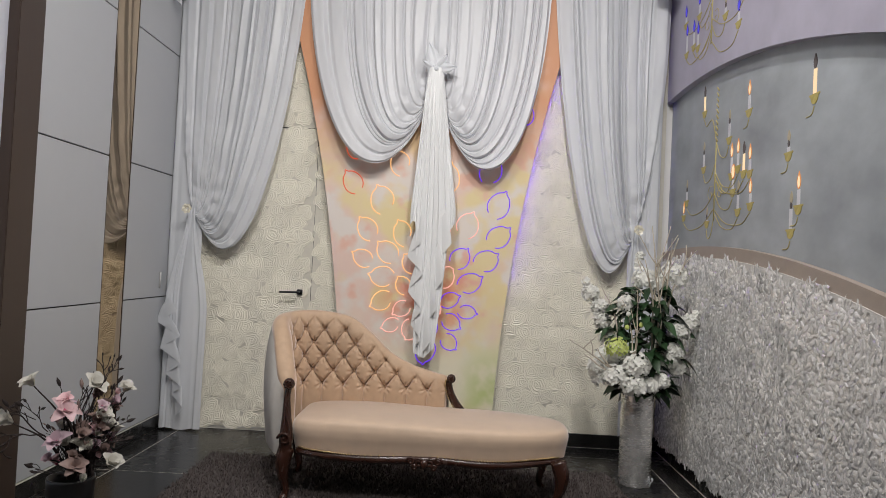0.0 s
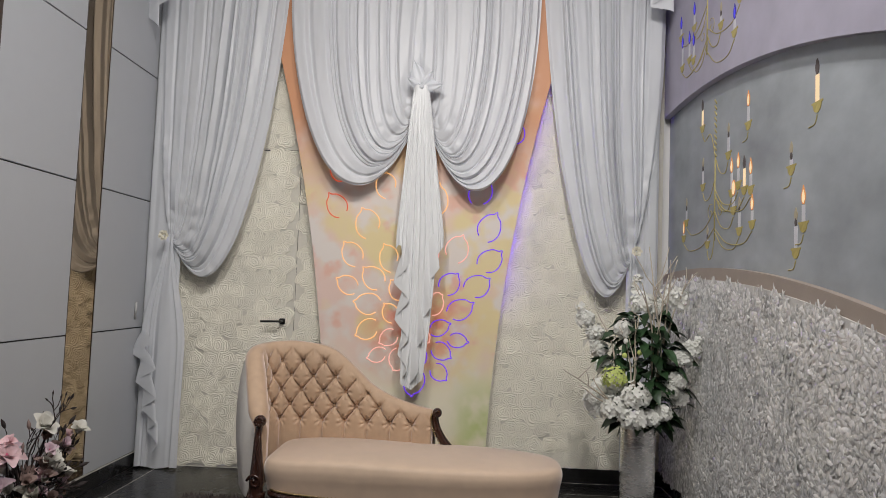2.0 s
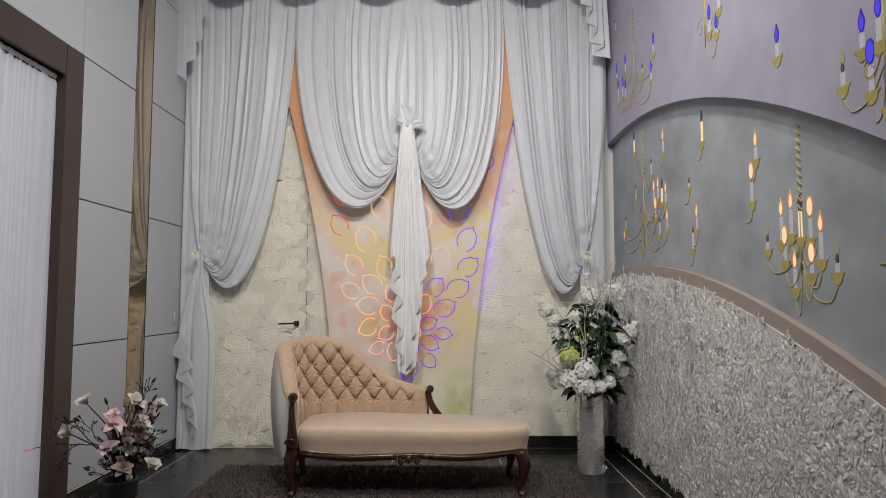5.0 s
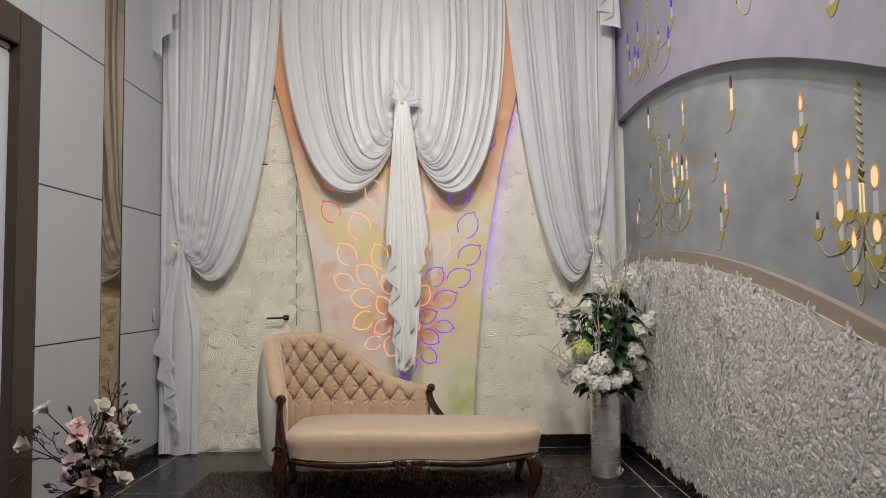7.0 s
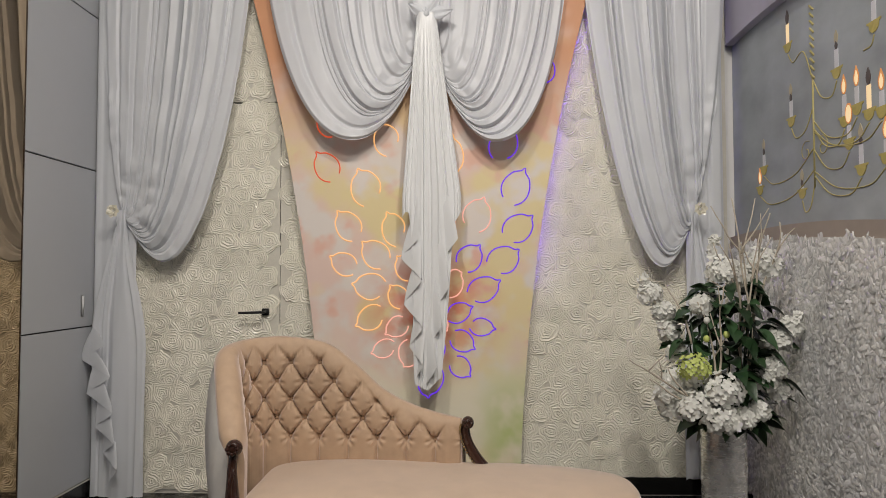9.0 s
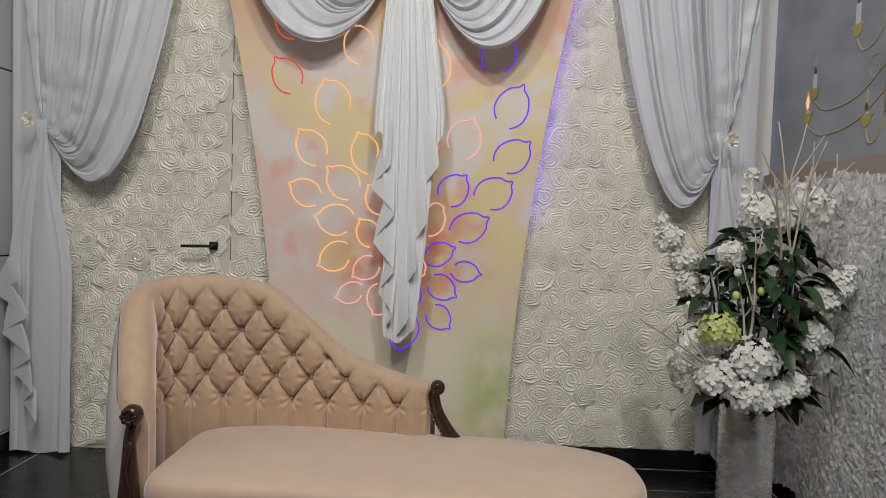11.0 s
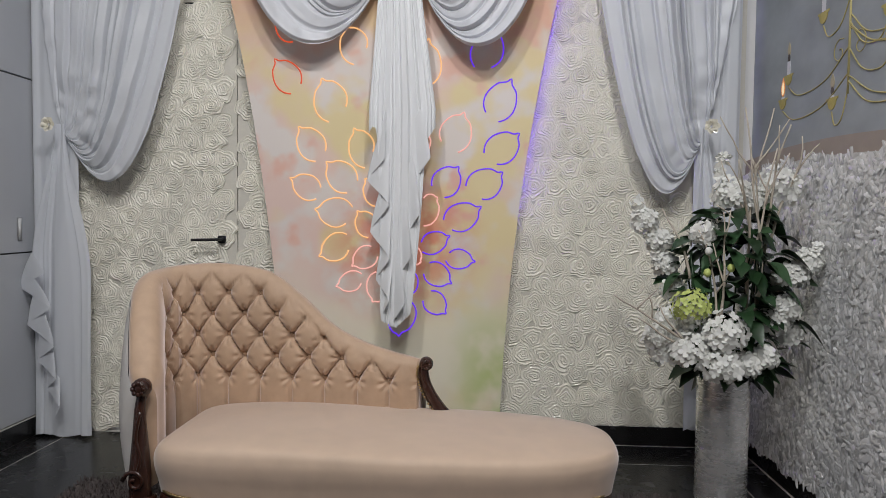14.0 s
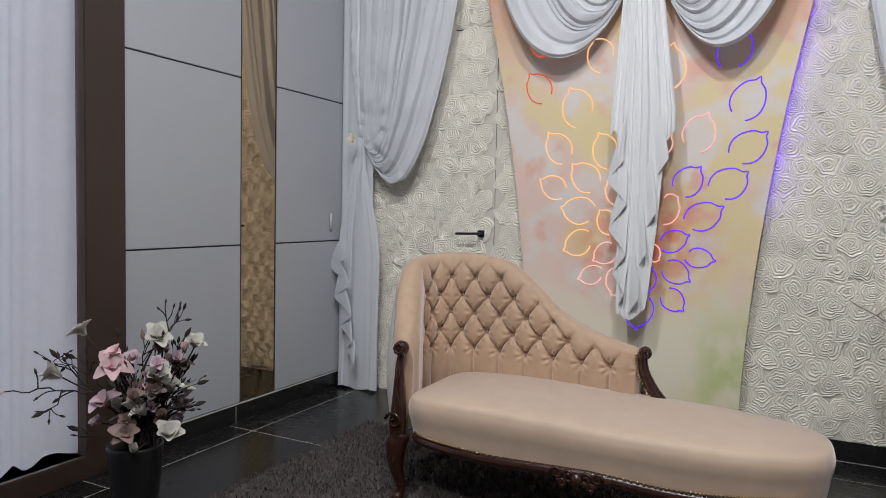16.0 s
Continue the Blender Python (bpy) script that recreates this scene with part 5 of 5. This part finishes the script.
chandelier(ARCH_X, 1.434, 2.54, 2.29, 1.88, [
    (1.548, 2.212, 2.099, "f"), (1.459, 2.229, 2.089, "f"), (1.509, 2.090, 1.938, "d"), (1.426, 1.986, 1.866, "f"), (1.391, 2.120, 2.037, "b"), (1.667, 2.115, 2.006, "n"), (1.320, 2.089, 1.954, "f")], True)
for y, zf, zc, kind in ((2.129, 2.399, 2.280, "f"), (4.813, 3.602, 3.477, "n"), (3.445, 3.426, 3.291, "f"), (2.408, 3.011, 2.856, "f")):
    one = thing("painted_candle", (ARCH_X, y, zc), "single candle painted flat with a gold cup and blue flame", "wall painting", "painted candles")
    candle(one, ARCH_X, y, zf, zc, kind, True)


# ---- satin rosettes on the wall cloths ----
def rosette_mesh(name, seed, turns, ruffle, material, rings=36, seg=30, spiral=1.0, scallop=0.30, dome=0.005):
    rq = random.Random(seed)
    p1, p2, p3 = (rq.uniform(0, 6.283) for _ in range(3))
    me = bpy.data.meshes.new(name)
    verts, faces = [(0, 0, 0.012)], []
    lobes = [(rq.uniform(0, 6.283), rq.choice((1, 1.5, 2, 2.5))) for _ in range(9)]
    for i in range(1, rings + 1):
        r = i / rings
        for k in range(seg):
            a = 2 * math.pi * k / seg
            edge = 1 + 0.10 * math.sin(3 * a + p1) + 0.07 * math.sin(5 * a + p2) + 0.05 * math.sin(8 * a + p3)
            # wound satin: overlapping petal lips, each layer scalloped on its own
            flow = turns * r - spiral * a / (2 * math.pi) + 0.45 * noise.noise((2.4 * r * math.cos(a) + seed, 2.4 * r * math.sin(a), 0.5))
            turn_at, count = lobes[int(flow + 2) % 9]
            w = (flow + scallop * abs(math.sin(count * a + turn_at))) % 1.0
            ridge = w ** 1.3 if w < 0.80 else 0.748 * (1 - (w - 0.80) / 0.20)
            crease = 0.35 * noise.noise((9 * a, 5 * r, seed + 3.3))
            h = dome * (1 - r ** 4) + ruffle * (ridge + crease * ridge) * (1 - 0.15 * r)
            verts.append((0.5 * r * edge * math.cos(a), 0.5 * r * edge * math.sin(a), h))
    for k in range(seg):
        faces.append((0, 1 + k, 1 + (k + 1) % seg))
    for i in range(rings - 1):
        for k in range(seg):
            a, c = 1 + i * seg + k, 1 + i * seg + (k + 1) % seg
            faces.append((a, a + seg, c + seg, c))
    me.from_pydata(verts, [], faces)
    me.shade_smooth()
    me.materials.append(material)
    return me


def petal_mesh(name, seed, material, count=20):
    """A loose tuft of small curled satin petals, each lying its own way."""
    rq = random.Random(seed)
    verts, faces = [(0.52 * math.cos(k * 0.7854), 0.52 * math.sin(k * 0.7854), 0.003) for k in range(8)], [tuple(range(8))]
    for p in range(count):
        a, r = 2.39996 * p + rq.uniform(-0.4, 0.4), 0.50 * math.sqrt((p + 0.5) / count)
        way = a + rq.uniform(-1.3, 1.3)
        long, wide = rq.uniform(0.26, 0.44), rq.uniform(0.05, 0.10)
        rise, curl, twist = rq.uniform(0.0005, 0.0038), rq.uniform(-0.001, 0.003), rq.uniform(-0.0032, 0.0032)
        n = len(verts)
        for i in range(4):
            v = i / 3
            w = wide * (0.55, 1.0, 0.95, 0.45)[i]
            for q in (-1, 0, 1):
                along, across = long * (v - 0.3), w * q
                verts.append((r * math.cos(a) + along * math.cos(way) - across * math.sin(way), r * math.sin(a) + along * math.sin(way) + across * math.cos(way),
                              0.003 + rise * v + curl * math.sin(math.pi * v) + twist * q * v + 0.0015 * (1 - abs(q))))
        for i in range(3):
            for q in range(2):
                k = n + 3 * i + q
                faces.append((k, k + 1, k + 4, k + 3))
    me = bpy.data.meshes.new(name)
    me.from_pydata(verts, [], faces)
    me.shade_smooth()
    me.materials.append(material)
    return me


def lay_rosettes(parent, meshes, spots, turn, rq):
    for at, size in spots:
        ob = new("rosette", rq.choice(meshes))
        ob.parent = parent
        spin = Matrix.Rotation(rq.uniform(0, 6.283), 4, "Z")
        lean = Matrix.Rotation(rq.uniform(-0.03, 0.03), 4, "X")
        ob.matrix_basis = Matrix.Translation(at) @ turn @ lean @ spin @ Matrix.Diagonal((size, size * rq.uniform(0.88, 1.08), rq.uniform(0.85, 1.15), 1))


rq = random.Random(3)
CREAM = [rosette_mesh("rosette", k, 4.4 + 0.6 * (k % 3), 0.0112, ROSE, 40, 36, 1.0, 0.42, 0.002) for k in range(10)]
SILVER = [petal_mesh("rosette", 20 + k, SILVER_ROSE) for k in range(9)]


def spots_on(x0, x1, z0, z1, pitch, keep):
    out = []
    rows = int((z1 - z0) / (pitch * 0.87))
    for j in range(rows + 1):
        z = z0 + pitch * 0.45 + j * pitch * 0.87
        cols = int((x1 - x0) / pitch)
        for i in range(cols + 1):
            x = x0 + pitch * (0.5 + i + (0.5 if j % 2 else 0)) + rq.uniform(-0.012, 0.012)
            zz = z + rq.uniform(-0.02, 0.02)
            if x < x1 - 0.02 and zz < z1 - 0.02 and keep(x, zz):
                out.append((x, zz))
    return out


UPRIGHT = Matrix.Rotation(radians(90), 4, "X")
ON_BACK = BACK - 0.007
lay_rosettes(cloth_left, CREAM, [(Vector((x, ON_BACK, z)), rq.uniform(0.125, 0.150)) for x, z in spots_on(-2.02, DOOR_X - 0.004, 0.03, 2.28, 0.113, lambda x, z: x < DOOR_X - 0.041)], UPRIGHT, rq)
lay_rosettes(cloth_right, CREAM, [(Vector((x, ON_BACK, z)), rq.uniform(0.125, 0.150)) for x, z in spots_on(-1.5, DOOR_X, 2.30, 3.1, 0.113, lambda x, z: x < DOOR_X - 0.01)]
             + [(Vector((x, ON_BACK, z)), rq.uniform(0.125, 0.150)) for x, z in spots_on(DOOR_X + 0.004, -0.5, 0.12, 3.1, 0.113, lambda x, z: DOOR_X + 0.042 < x < panel_left(z) + 0.1)], UPRIGHT, rq)
east_cloth = tagged(part("rosette_cloth", box(panel_right(0) - 0.1, 1.63, BACK - 0.0068, BACK - 0.0062, 0.1, 2.8), BACKING, smooth=False), "cream satin wall cloth covered with ribbon rosettes", "wall cloth", kind="structure")
lay_rosettes(east_cloth, CREAM, [(Vector((x, ON_BACK, z)), rq.uniform(0.125, 0.150)) for x, z in spots_on(0.30, 1.63, 0.11, 2.8, 0.113, lambda x, z: x > panel_right(z) - 0.08 and (z < 1.3 or x < 1.2))], UPRIGHT, rq)
SIDE = Matrix.Rotation(radians(-90), 4, "Y")
near, far = [], []
for y, z in spots_on(1.2, BACK - 0.03, 0.12, 1.44, 0.074, lambda y, z: z < wave_z(y) - 0.10):
    (near if y < 2.75 else far).append((Vector((1.631, y, z)), rq.uniform(0.095, 0.13)))
lay_rosettes(rose_wall, SILVER, near, SIDE, rq)
verts, faces = [], []
for at, size in far:
    me = rq.choice(SILVER)
    m = Matrix.Translation(at) @ SIDE @ Matrix.Rotation(rq.uniform(-0.09, 0.09), 4, "X") @ Matrix.Rotation(rq.uniform(0, 6.283), 4, "Z") @ Matrix.Diagonal((size, size, rq.uniform(0.85, 1.15), 1))
    n = len(verts)
    verts += [tuple(m @ v.co) for v in me.vertices]
    faces += [tuple(n + i for i in p.vertices) for p in me.polygons]
me = bpy.data.meshes.new("far_rosettes")
me.from_pydata(verts, [], faces)
me.shade_smooth()
me.materials.append(SILVER_ROSE)
far_ob = new("far_rosettes", me)
far_ob.parent = rose_wall
tagged(far_ob, "silver satin rosettes", kind="stuff")


# ---- floor tiles ----
XS = [LEFT + 0.002, -1.88, -1.04, -0.20, 0.64, 1.48, 1.645]
YS = [BACK - 0.02, 4.88, 4.06, 3.20, 2.36, 1.52, 0.68, -0.16, -1.0, -1.84, -2.68, FRONT]
for x0, x1 in zip(XS, XS[1:]):
    # the narrow last course lies only behind the chaise and the vase
    lines = YS if x0 > -1.1 else [YS[0], *YS[2:]]
    for y1, y0 in zip(lines, lines[1:]):
        part("tile", box(x0 + 0.003, x1 - 0.003, y0 + 0.003, y1 - 0.003, -0.003, 0.0, 0.0008), TILE, floor, smooth=False)
